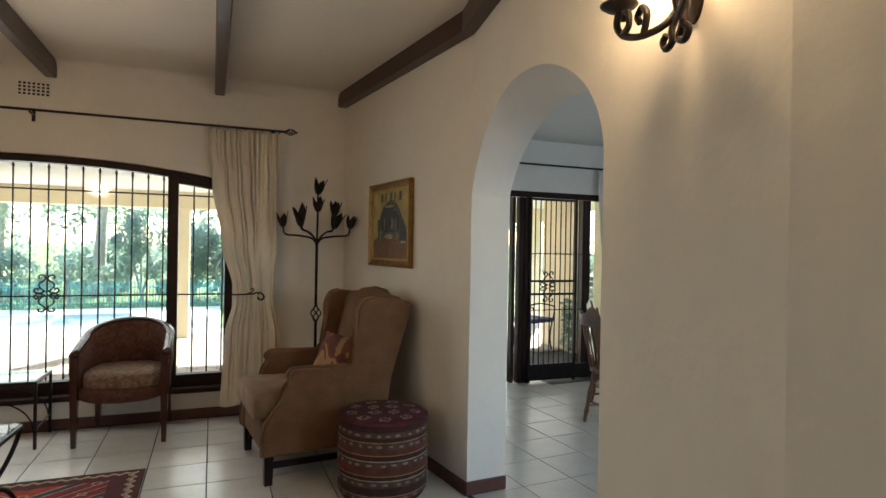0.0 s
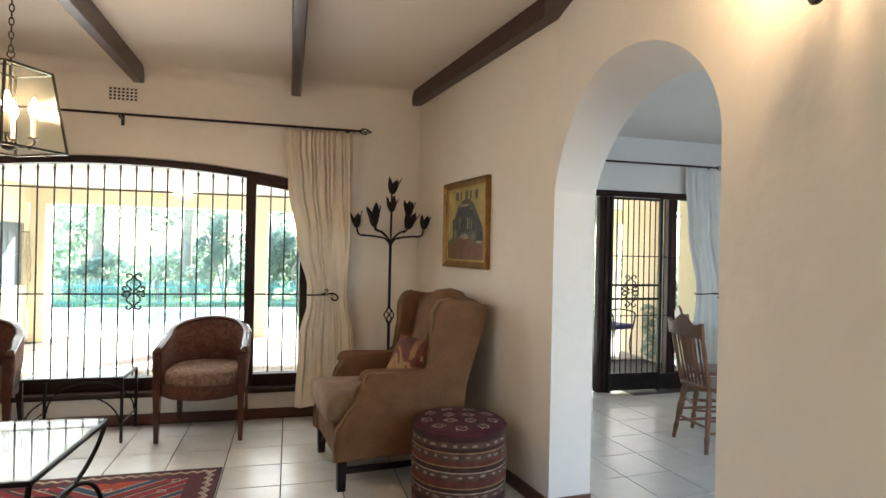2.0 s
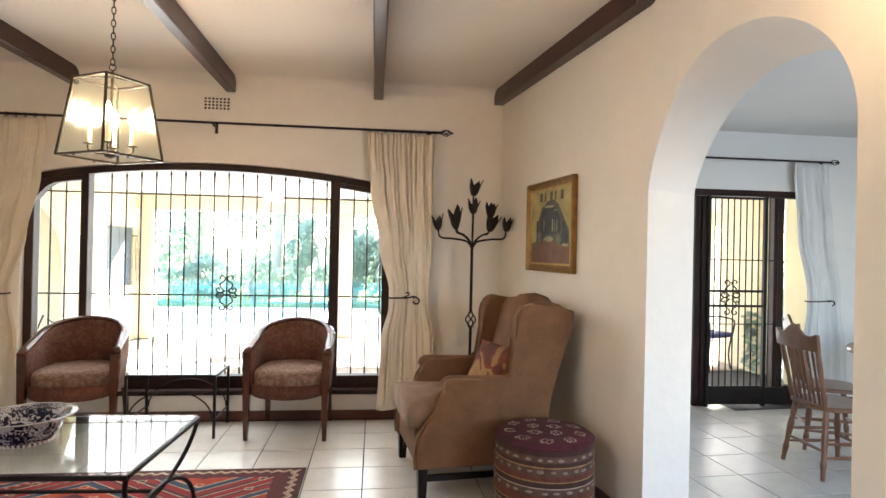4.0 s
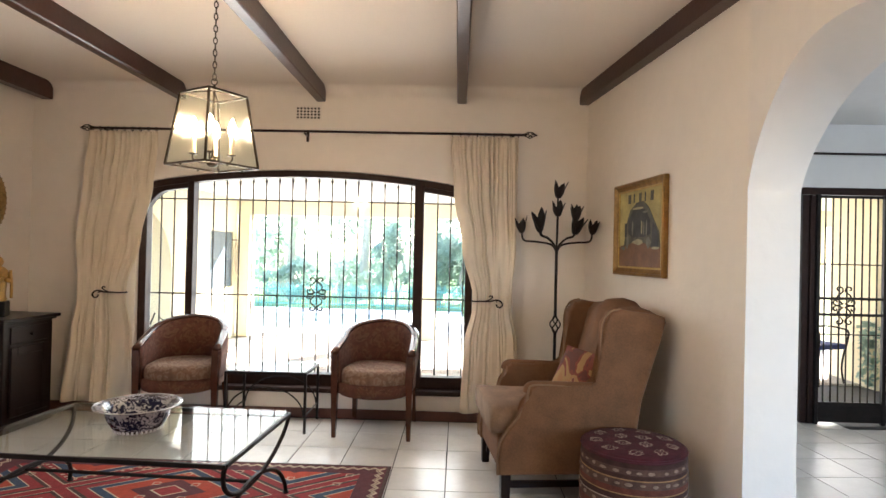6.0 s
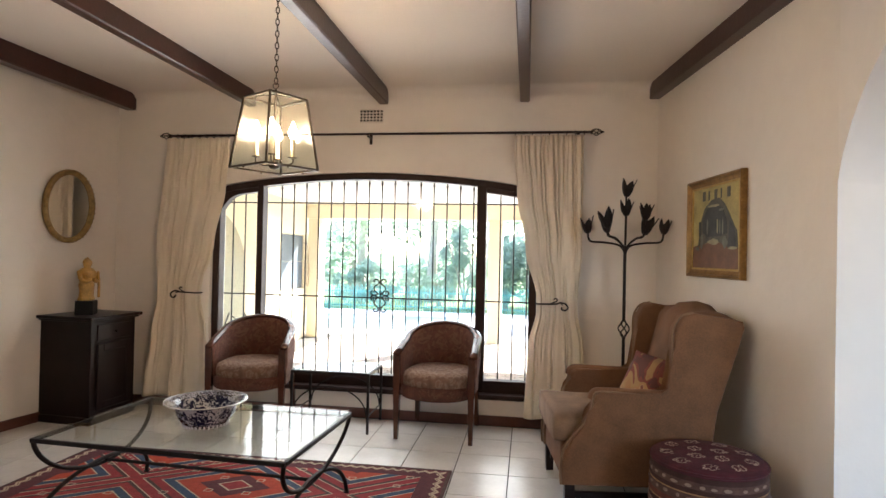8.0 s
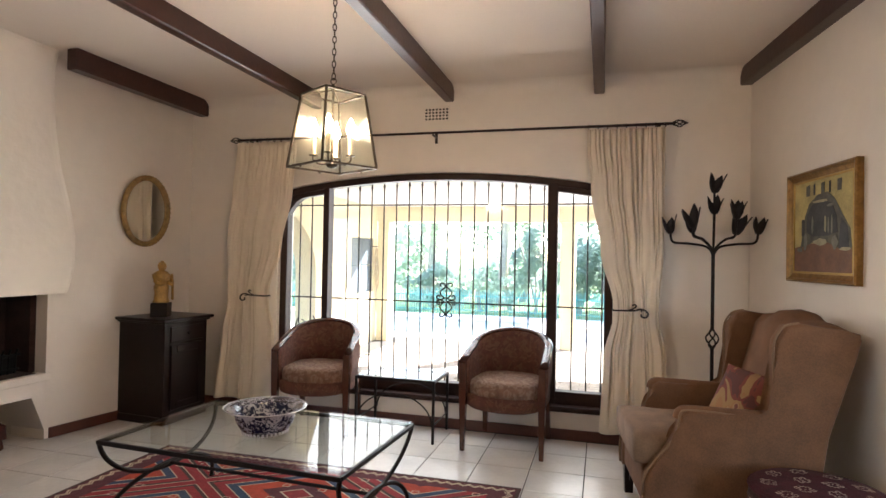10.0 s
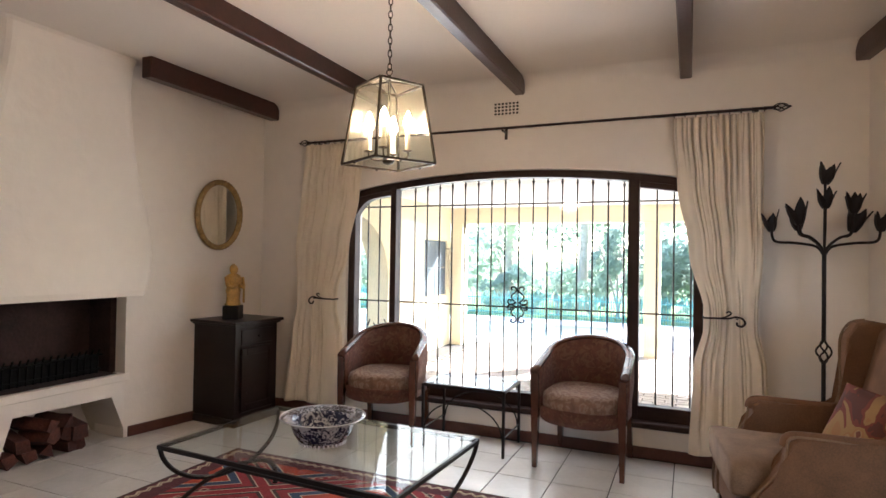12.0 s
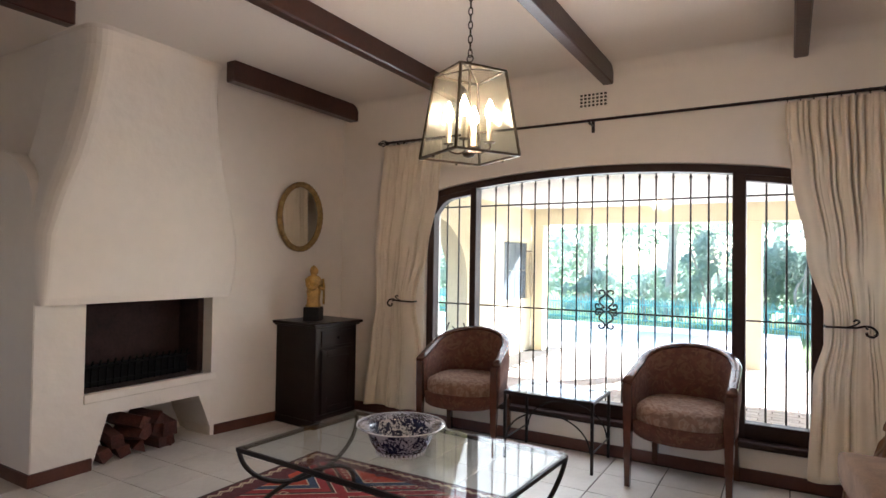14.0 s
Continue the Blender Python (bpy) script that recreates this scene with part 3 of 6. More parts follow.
# air brick
VENT = thing("air_vent", pose(-1.19, YW, 2.452), "cream plastered air vent with small square holes", "vent")
part("plate", box(-0.10, 0.10, -0.006, 0.0, -0.055, 0.055, 0.002), PLASTER, VENT)
# dark blocks on the plate stand in for the shade inside the holes
HOLE_SHADE = mat("vent_shadow_gap", (0.02, 0.017, 0.014), 0.9)
for i in range(7):
    for j in range(4):
        part("hole_shade", box(-0.085 + i * 0.0283 - 0.0078, -0.085 + i * 0.0283 + 0.0078, -0.0105, -0.0065, -0.037 + j * 0.0247 - 0.0068, -0.037 + j * 0.0247 + 0.0068), HOLE_SHADE, VENT)

# ---- tub chairs ----
def tapestry(name, ground, figure, share):
    """Woven cloth: curling figures on a darker ground, with a fine weave."""
    m = mat(name, ground, 0.9, vary=0.3, scale=26, bump=0.3, bscale=240, fine=0.4)
    nt = m.node_tree
    bs = nt.nodes["Principled BSDF"]
    was = bs.inputs["Base Color"].links[0].from_socket
    tc = nt.nodes.new("ShaderNodeTexCoord")
    nz = nt.nodes.new("ShaderNodeTexNoise")
    nz.inputs["Scale"].default_value, nz.inputs["Detail"].default_value, nz.inputs["Distortion"].default_value = 17, 2, 2.2
    nt.links.new(tc.outputs["Object"], nz.inputs["Vector"])
    cr = nt.nodes.new("ShaderNodeValToRGB")
    e = cr.color_ramp.elements
    e[0].position, e[0].color = share, (0, 0, 0, 1)
    e[1].position, e[1].color = share + 0.05, (1, 1, 1, 1)
    nt.links.new(nz.outputs["Fac"], cr.inputs[0])
    mx = nt.nodes.new("ShaderNodeMix")
    mx.data_type = "RGBA"
    mx.inputs["B"].default_value = (*figure, 1)
    nt.links.new(cr.outputs[0], mx.inputs["Factor"])
    nt.links.new(was, mx.inputs["A"])
    nt.links.new(mx.outputs["Result"], bs.inputs["Base Color"])
    return m


TAPESTRY = tapestry("brown_tapestry", (0.105, 0.037, 0.022), (0.135, 0.064, 0.036), 0.53)
SEATCLOTH = tapestry("faded_tapestry", (0.20, 0.112, 0.072), (0.27, 0.18, 0.125), 0.50)


def tub_chair():
    c = thing("tub_chair", pose(0, 0, 0), "mahogany tub chair upholstered in worn brown tapestry by the window", "chair", "tub chairs by the window")

    def u_path(u, off=0.0):
        """Plan point and rail height along the horseshoe from the front left arm to the front right."""
        a = (u - 0.5) * 2
        s = abs(a)
        ang = a * radians(118)
        x = (0.285 + off) * math.sin(ang) * (1 + 0.05 * math.cos(ang))
        y = (0.27 + off) * math.cos(ang) - 0.02
        if s > 0.72:
            t = (s - 0.72) / 0.28
            x = math.copysign(0.283 + off + 0.012 * t, a)
            y = 0.0 + (-0.215) * t - 0.0
            y0 = (0.27 + off) * math.cos(0.72 * radians(118)) - 0.02
            y = y0 + (-0.235 - y0) * t
        z = 0.797 - 0.187 * s ** 1.9
        return x, y, z

    n = 36
    rings = []
    for i in range(n + 1):
        u = i / n
        xo, yo, z = u_path(u, 0.012)
        xi, yi, _ = u_path(u, -0.045)
        zb = 0.37
        rings.append([(xo * 0.93, yo * 0.93, zb), (xo, yo, (zb + z) / 2), (xo, yo, z - 0.01), (xi, yi, z - 0.012), (xi * 0.97, yi * 0.97, (zb + z) / 2), (xi * 0.93, yi * 0.93, zb)])
    part("backrest", loft(rings), TAPESTRY, c, "brown floral tapestry", smooth=True)
    rings = []
    for i in range(n + 1):
        x, y, z = u_path(i / n, -0.014)
        d = Vector((x, y + 0.06, 0)).normalized()
        if i in (0, n):
            d = Vector((math.copysign(1, x), 0, 0))
        ring = []
        for k in range(10):
            a = k * math.tau / 10
            q = Vector((x, y, z)) + d * 0.030 * math.cos(a) + Vector((0, 0, 0.017 * math.sin(a)))
            ring.append(tuple(q))
        rings.append(ring)
    part("arm_rail", loft(rings), CHAIRWOOD, c, "polished mahogany rail", smooth=True)
    ringz = []
    for z, g in ((0.385, 0.97), (0.40, 1.0), (0.45, 1.0), (0.475, 0.96), (0.488, 0.80), (0.492, 0.4)):
        ring = []
        for k in range(32):
            a = k * math.tau / 32
            x = 0.262 * g * math.copysign(abs(math.cos(a)) ** 0.55, math.cos(a))
            y = 0.25 * g * math.copysign(abs(math.sin(a)) ** 0.6, math.sin(a)) - 0.015 - (0.035 * (1 - (x / 0.27) ** 2) if math.sin(a) < 0 else 0)
            ring.append((x, y, z))
        ringz.append(ring)
    part("seat", loft(ringz), SEATCLOTH, c, "paler worn tapestry seat", smooth=True)
    ringz = []
    for z, g in ((0.315, 0.98), (0.32, 1.0), (0.39, 1.01), (0.395, 0.9)):
        ring = []
        for k in range(32):
            a = k * math.tau / 32
            x = 0.272 * g * math.copysign(abs(math.cos(a)) ** 0.5, math.cos(a))
            y = 0.255 * g * math.copysign(abs(math.sin(a)) ** 0.5, math.sin(a)) - 0.012 - (0.04 * (1 - (x / 0.275) ** 2) if math.sin(a) < 0 else 0)
            ring.append((x, y, z - (0.02 * (1 - (x / 0.275) ** 2) if z < 0.33 and math.sin(a) < 0 else 0)))
        ringz.append(ring)
    part("apron", loft(ringz), TAPESTRY, c, smooth=True)
    for sx_ in (1, -1):
        part("front_leg", loft([[(sx_ * 0.272 + dx * w, -0.235 + dy * w, z) for dx, dy in ((-1, -1), (1, -1), (1, 1), (-1, 1))] for z, w in ((0.0, 0.014), (0.30, 0.022), (0.45, 0.024), (0.60, 0.02))]), CHAIRWOOD, c)
        part("back_leg", loft([[(sx_ * (0.23 + 0.03 * (0.36 - z)) + dx * w, 0.20 + 0.16 * (0.36 - z) + dy * w, z) for dx, dy in ((-1, -1), (1, -1), (1, 1), (-1, 1))] for z, w in ((0.0, 0.016), (0.18, 0.018), (0.37, 0.024))]), CHAIRWOOD, c)
    return c


TC = tub_chair()
TC.matrix_world = pose(-0.535, 4.43, 0, 0, 0, -4)
copy_thing(TC, pose(-2.005, 4.42, 0, 0, 0, 8))

# ---- side table ----
ST = thing("side_table", pose(-1.345, 4.455, 0), "small black iron side table with a glass top", "side table")
for x in (-0.295, 0.295):
    for y in (-0.19, 0.19):
        part("leg", box(x - 0.009, x + 0.009, y - 0.009, y + 0.009, 0, 0.445, 0.002), IRON, ST)
for y in (-0.19, 0.19):
    part("rail", box(-0.286, 0.286, y - 0.009, y + 0.009, 0.425, 0.447, 0.002), IRON, ST)
    part("arch", tube([(0.283 * math.cos(radians(a)), y, 0.13 + 0.205 * math.sin(radians(a))) for a in range(0, 181, 9)], 0.0055, sides=6), IRON, ST)
for x in (-0.295, 0.295):
    part("rail", box(x - 0.009, x + 0.009, -0.181, 0.181, 0.425, 0.446, 0.002), IRON, ST)
    part("stretcher", tube([(x, -0.185, 0.13), (x, 0.185, 0.13)], 0.006, sides=6), IRON, ST)
pn = part("glass_top", box(-0.295, 0.295, -0.19, 0.19, 0.449, 0.457, 0.001), GLASS, ST)
pn.visible_shadow = False

# ---- coffee table, bowl, rug ----
CT = thing("coffee_table", pose(-1.515, 2.871, 0.012, 0, 0, -2.9), "low glass coffee table on a black wrought-iron frame", "coffee table")
for y in (-0.4, 0.4):
    part("rim", box(-0.635, 0.635, y - 0.008, y + 0.008, 0.412, 0.432, 0.002), IRON, CT)
for x in (-0.63, 0.63):
    part("rim", box(x - 0.008, x + 0.008, -0.392, 0.392, 0.412, 0.431, 0.002), IRON, CT)
pn = part("glass_top", box(-0.625, 0.625, -0.395, 0.395, 0.434, 0.444, 0.001), GLASS, CT)
pn.visible_shadow = False
for sx_ in (1, -1):
    # a hanging bow from corner to corner, resting on an arch that ends in two feet
    part("hanging_bow", tube([(sx_ * (0.628 - 0.045 * math.sin(a)), 0.395 * math.cos(a), 0.42 - 0.225 * math.sin(a)) for a in [math.pi * k / 28 for k in range(29)]], 0.011, sides=8), IRON, CT)
    part("leg_arch", tube([(sx_ * (0.625 - 0.042 * math.sin(a)), 0.375 * math.cos(a), 0.008 + 0.205 * math.sin(a) ** 0.8) for a in [math.pi * k / 28 for k in range(29)]], 0.011, sides=8), IRON, CT)
    for sy_ in (1, -1):
        part("foot_pad", lathe([(0.004, 0), (0.016, 0.0), (0.017, 0.006), (0.008, 0.010)], 12), IRON, CT).matrix_local = Matrix.Translation((sx_ * 0.625, sy_ * 0.375, 0.0))
part("stretcher", tube([(-0.583, 0.0, 0.205), (0.583, 0.0, 0.205)], 0.009, sides=8), IRON, CT)


def blue_white(name, scale=44, edge=0.33, pale=(0.46, 0.47, 0.52, 1)):
    m = bpy.data.materials.new(name)
    m.use_nodes = True
    nt = m.node_tree
    bs = nt.nodes["Principled BSDF"]
    bs.inputs["Roughness"].default_value = 0.08
    tc = nt.nodes.new("ShaderNodeTexCoord")
    nz = nt.nodes.new("ShaderNodeTexNoise")
    nz.inputs["Scale"].default_value, nz.inputs["Detail"].default_value, nz.inputs["Distortion"].default_value = scale, 3, 1.6
    nt.links.new(tc.outputs["Object"], nz.inputs["Vector"])
    big = nt.nodes.new("ShaderNodeTexVoronoi")
    big.inputs["Scale"].default_value = 9
    nt.links.new(tc.outputs["Object"], big.inputs["Vector"])
    add = nt.nodes.new("ShaderNodeMath")
    add.operation = "MULTIPLY_ADD"
    add.inputs[1].default_value = -0.25
    nt.links.new(big.outputs["Distance"], add.inputs[0])
    nt.links.new(nz.outputs["Fac"], add.inputs[2])
    cr = nt.nodes.new("ShaderNodeValToRGB")
    cr.color_ramp.elements[0].position, cr.color_ramp.elements[0].color = edge, pale
    cr.color_ramp.elements[1].position, cr.color_ramp.elements[1].color = edge + 0.05, (0.016, 0.018, 0.048, 1)
    nt.links.new(add.outputs[0], cr.inputs[0])
    nt.links.new(cr.outputs[0], bs.inputs["Base Color"])
    return m


CHINA = blue_white("blue_and_white_glaze")
RIMCHINA = blue_white("fine_patterned_rim_glaze", 110, 0.32, (0.48, 0.49, 0.54, 1))
WHITECHINA = mat("white_glaze", (0.62, 0.64, 0.66), 0.08, vary=0.04)
BLUECHINA = mat("cobalt_glaze", (0.015, 0.02, 0.09), 0.1, vary=0.2)
BW = thing("porcelain_bowl", pose(-1.49, 2.83, 0.457) @ Matrix.Diagonal((0.95, 0.95, 0.86, 1)), "blue and white porcelain bowl on the glass table", "bowl")
part("outside", lathe([(0.085, 0.0), (0.105, 0.006), (0.125, 0.03), (0.145, 0.07), (0.155, 0.11), (0.158, 0.125)], 40, ends=(1, 0)), CHINA, BW, smooth=True)
part("inside", lathe([(0.158, 0.1255), (0.150, 0.1257), (0.147, 0.11), (0.13, 0.06), (0.10, 0.025), (0.02, 0.018)], 40, ends=(0, 1)), CHINA, BW, smooth=True)
part("rim", lathe([(0.155, 0.1245), (0.185, 0.137), (0.206, 0.142), (0.207, 0.146), (0.186, 0.142), (0.15, 0.1275)], 48, ends=(0, 0)), RIMCHINA, BW, smooth=True)
part("rim_edge", tube([(0.2065 * math.cos(a), 0.2065 * math.sin(a), 0.1445) for a in [k * math.tau / 48 for k in range(48)]], 0.003, sides=6, closed=True), WHITECHINA, BW)
for k in range(34):
    a = k * math.tau / 34
    part("foot_stripe", box(0.1075, 0.117, -0.0045, 0.0045, 0.004, 0.022, m=Matrix.Rotation(a, 4, "Z")), WHITECHINA, BW)


# ---- kilim rug ----
def wool(name, c):
    return mat(name, c, 0.95, vary=0.22, scale=30, bump=0.4, bscale=260, fine=0.6)


RUGCOL = {"maroon": wool("maroon_wool", (0.095, 0.020, 0.026)), "red": wool("red_wool", (0.26, 0.022, 0.026)), "orange": wool("orange_wool", (0.38, 0.048, 0.02)), "cream": wool("cream_wool", (0.50, 0.40, 0.28)), "blue": wool("blue_wool", (0.03, 0.055, 0.10)), "brown": wool("brown_wool", (0.06, 0.03, 0.025))}
RX0, RX1, RY0, RY1 = -2.75, -0.342, 1.55, 3.66
RUG = thing("kilim_rug", pose(0, 0, 0), "red kilim rug with blue and cream diamonds under the coffee table", "rug")
part("ground", box(RX0, RX1, RY0, RY1, 0.0, 0.008, 0.002), RUGCOL["maroon"], RUG)
FX0, FX1, FYa, FYb = RX0 + 0.17, RX1 - 0.17, RY0 + 0.14, RY1 - 0.14


def clip(poly, x0, x1, y0, y1):
    for axis, lim, sign in ((0, x0, 1), (0, x1, -1), (1, y0, 1), (1, y1, -1)):
        out = []
        for i in range(len(poly)):
            p, q = poly[i - 1], poly[i]
            dp, dq = (p[axis] - lim) * sign, (q[axis] - lim) * sign
            if (dp >= 0) != (dq >= 0):
                t = dp / (dp - dq)
                out.append((p[0] + (q[0] - p[0]) * t, p[1] + (q[1] - p[1]) * t))
            if dq >= 0:
                out.append(q)
        poly = out
        if len(poly) < 3:
            return []
    return poly


def flat(bm, poly, z):
    if len(poly) >= 3:
        a = sum(poly[i - 1][0] * poly[i][1] - poly[i][0] * poly[i - 1][1] for i in range(len(poly)))
        if abs(a) > 1e-7:
            bm.faces.new([bm.verts.new((x, y, z)) for x, y in (poly if a > 0 else poly[::-1])])


# nested diamonds, each a little above the last
LAYERS = [("red", 0.62, 0.0088), ("cream", 0.545, 0.0092), ("brown", 0.535, 0.0096), ("red", 0.505, 0.0100), ("cream", 0.43, 0.0104), ("blue", 0.42, 0.0108), ("cream", 0.35, 0.0112), ("orange", 0.338, 0.0116), ("maroon", 0.20, 0.0120), ("cream", 0.10, 0.0124), ("red", 0.085, 0.0128)]
CENT = [(-2.12 + 1.22 * i, 2.72 + 0.93 * j) for i in range(2) for j in (-1, 0, 1)] + [(-1.51 + 1.22 * i, 2.255 + 0.93 * j) for i in (-1, 0, 1) for j in (0, 1)]
for col, r, z in LAYERS:
    for j, (cx, cy) in enumerate(CENT):
        bm = bmesh.new()
        flat(bm, clip([(cx - r * 1.05, cy), (cx, cy - r * 0.78), (cx + r * 1.05, cy), (cx, cy + r * 0.78)], FX0, FX1, FYa, FYb), z + 0.00004 * j)
        if len(bm.faces):
            part("diamond", bm, RUGCOL[col], RUG)
        else:
            bm.free()
bm = bmesh.new()
for cx, cy in CENT:
    for dx, dy in ((0.11, 0.09), (0.11, -0.09), (-0.11, 0.09), (-0.11, -0.09), (0.28, 0.3), (-0.28, 0.3), (0.28, -0.3), (-0.28, -0.3), (0.0, 0.24), (0.0, -0.24)):
        for (a, b2, c2, d2) in ((-0.022, 0.022, 0.014, 0.020), (-0.022, 0.022, -0.020, -0.014), (-0.022, -0.016, -0.014, 0.014), (0.016, 0.022, -0.014, 0.014)):
            flat(bm, clip([(cx + dx + a, cy + dy + c2), (cx + dx + b2, cy + dy + c2), (cx + dx + b2, cy + dy + d2), (cx + dx + a, cy + dy + d2)], FX0, FX1, FYa, FYb), 0.0132)
part("square_pattern", bm, RUGCOL["cream"], RUG, kind="stuff")
bm = bmesh.new()
for k, (cx, cy) in enumerate(CENT):
    if k % 2:
        continue
    for q in range(4):
        ux, uy = ((1, 1), (1, -1), (-1, -1), (-1, 1))[q]
        for i in range(13):
            t = (i + 0.5) / 13
            px, py = cx + ux * 0.47 * 1.05 * (1 - t), cy + uy * 0.47 * 0.78 * t
            flat(bm, clip([(px - 0.014, py), (px, py - 0.011), (px + 0.014, py), (px, py + 0.011)], FX0, FX1, FYa, FYb), 0.0135)
part("ladder_pattern", bm, RUGCOL["cream"], RUG, kind="stuff")
bm = bmesh.new()


def zigzag(bm, x0, y0, x1, y1, amp, w, step, z):
    ln = math.hypot(x1 - x0, y1 - y0)
    ux, uy = (x1 - x0) / ln, (y1 - y0) / ln
    n = int(ln / step)
    for i in range(n):
        s0, s1 = i * ln / n, (i + 1) * ln / n
        o0, o1 = (amp if i % 2 else -amp), (-amp if i % 2 else amp)
        pts = []
        for s, o in ((s0, o0 - w), (s1, o1 - w), (s1, o1 + w), (s0, o0 + w)):
            pts.append((x0 + ux * s - uy * o, y0 + uy * s + ux * o))
        flat(bm, pts, z)


for k, off in enumerate((0.05, 0.064)):
    zigzag(bm, RX0 + 0.03, RY1 - off, RX1 - 0.03, RY1 - off, 0.013, 0.0065 - 0.003 * k, 0.033, 0.0088 + 0.0003 * k)
for k, off in enumerate((0.05, 0.068)):
    for xx in (RX1 - off, RX0 + off):
        zigzag(bm, xx, RY0 + 0.04, xx, RY1 - 0.05, 0.014, 0.0075 - 0.003 * k, 0.036, 0.0094 + 0.0003 * k)
part("border_zigzag", bm, RUGCOL["cream"], RUG, kind="stuff")
bm = bmesh.new()
for a, b2, c2, d2 in ((RX0, RX1, RY1 - 0.02, RY1 - 0.002), (RX0 + 0.002, RX0 + 0.02, RY0, RY1 - 0.02), (RX1 - 0.02, RX1 - 0.002, RY0, RY1 - 0.02)):
    flat(bm, [(a, c2), (b2, c2), (b2, d2), (a, d2)], 0.0086)
part("dark_edge", bm, RUGCOL["brown"], RUG)

# ---- wing armchair ----
SUEDE = mat("tan_suede", (0.158, 0.074, 0.033), 0.95, vary=0.24, scale=9, bump=0.2, bscale=160, fine=0.7)
CUSH = mat("worn_tan_suede", (0.21, 0.125, 0.07), 0.95, vary=0.26, scale=9, bump=0.2, bscale=160, fine=0.7)
WC = thing("wing_armchair", pose(0.675, 3.555, 0, 0, 0, 6.5), "tan suede wing armchair with dark legs beside the wall", "armchair")


def extrude_profile(pts, y0, y1, bevel, seg=3):
    b = bmesh.new()
    lo = [b.verts.new((x, y0, z)) for x, z in pts]
    hi = [b.verts.new((x, y1, z)) for x, z in pts]
    f0 = b.faces.new(lo)
    f1 = b.faces.new(hi[::-1])
    n = len(pts)
    for i in range(n):
        b.faces.new((lo[i], hi[i], hi[(i + 1) % n], lo[(i + 1) % n]))
    bmesh.ops.bevel(b, geom=list(f0.edges) + list(f1.edges), offset=bevel, segments=seg, affect="EDGES", profile=0.6)
    bmesh.ops.triangulate(b, faces=[f for f in b.faces if len(f.verts) > 4])
    return b


SIDE = [tuple(p) for p in [(-0.43, 0.165), (-0.435, 0.25), (-0.42, 0.34), (-0.375, 0.41), (-0.325, 0.47), (-0.285, 0.53), (-0.275, 0.58), (-0.27, 0.625), (-0.24, 0.645), (-0.10, 0.64), (0.07, 0.625), (0.115, 0.66), (0.13, 0.76), (0.125, 0.88), (0.13, 0.98), (0.17, 1.045), (0.23, 1.06), (0.32, 1.045), (0.42, 1.035), (0.475, 1.02), (0.48, 0.99), (0.45, 0.90), (0.40, 0.74), (0.345, 0.56), (0.30, 0.40), (0.28, 0.165)]]
for s in (1, -1):
    y0, y1 = (0.27, 0.365) if s > 0 else (-0.365, -0.27)
    part("side_panel", extrude_profile(SIDE, y0, y1, 0.022), SUEDE, WC, smooth=False)
    part("arm_pad", tube(smooth_path([(-0.275, s * 0.318, 0.60), (-0.262, s * 0.318, 0.632), (-0.2, s * 0.318, 0.637), (-0.05, s * 0.316, 0.632), (0.09, s * 0.314, 0.628)]), 0.026, sides=12), SUEDE, WC, smooth=True)
    # welt along the front of arm and wing
    part("welt", tube(smooth_path([(x - 0.004, s * 0.345, z) for x, z in SIDE[:17]], 3), 0.006, sides=6), CUSH, WC, "paler welted seam", smooth=True)
rings = []
for i in range(15):
    t = i / 14
    y = -0.30 + 0.60 * t
    c = (t - 0.5) * 2
    top = 1.035 + 0.05 * max(0, math.cos(c * 1.75)) ** 0.8 + 0.014 * math.cos(c * 7.5) + (0.01 if abs(c) > 0.9 else 0)
    bow = 0.03 * (1 - c * c)
    rings.append([(0.13 - bow, y, 0.40), (0.20 - bow, y, 0.75), (0.265 - bow, y, top - 0.05), (0.30 - bow * 0.5, y, top - 0.008), (0.38, y, top), (0.45, y, top - 0.02), (0.46, y, top - 0.08), (0.35, y, 0.60), (0.275, y, 0.18), (0.20, y, 0.18)])
part("backrest", loft(rings), SUEDE, WC, smooth=True)
rings = []
for x, g in ((-0.465, 0.80), (-0.46, 0.95), (-0.42, 1.0), (-0.25, 1.0), (0.0, 1.0), (0.16, 0.97)):
    wd = 0.312 if x < -0.30 else 0.268
    zc, zh = 0.43, 0.075 * g
    rings.append([(x, wd * math.copysign(abs(math.cos(a)) ** 0.35, math.cos(a)) * (0.97 + 0.03 * g), zc + zh * math.copysign(abs(math.sin(a)) ** 0.5, math.sin(a)) + (0.012 if math.sin(a) > 0 else 0)) for a in [k * math.tau / 24 for k in range(24)]])
part("seat_cushion", loft(rings), CUSH, WC, "paler worn seat cushion", smooth=True)
part("front_panel", box(-0.425, 0.2, -0.272, 0.272, 0.175, 0.37, 0.02, seg=2), SUEDE, WC)
for x, y in ((-0.39, 0.325), (-0.39, -0.325)):
    part("leg", loft([[(x + dx * w, y + dy * w, z) for dx, dy in ((-1, -1), (1, -1), (1, 1), (-1, 1))] for z, w in ((0, 0.022), (0.18, 0.027))]), BLACKWOOD, WC)
for y in (0.30, -0.30):
    part("leg", loft([[(0.26 + 0.10 * (0.18 - z) / 0.18 + dx * w, y + dy * w, z) for dx, dy in ((-1, -1), (1, -1), (1, 1), (-1, 1))] for z, w in ((0, 0.02), (0.18, 0.025))]), BLACKWOOD, WC)
    part("stretcher", box(-0.39, 0.30, y - 0.012 * (1 if y > 0 else -1) - 0.012, y - 0.012 * (1 if y > 0 else -1) + 0.012, 0.075, 0.11, 0.003), BLACKWOOD, WC)


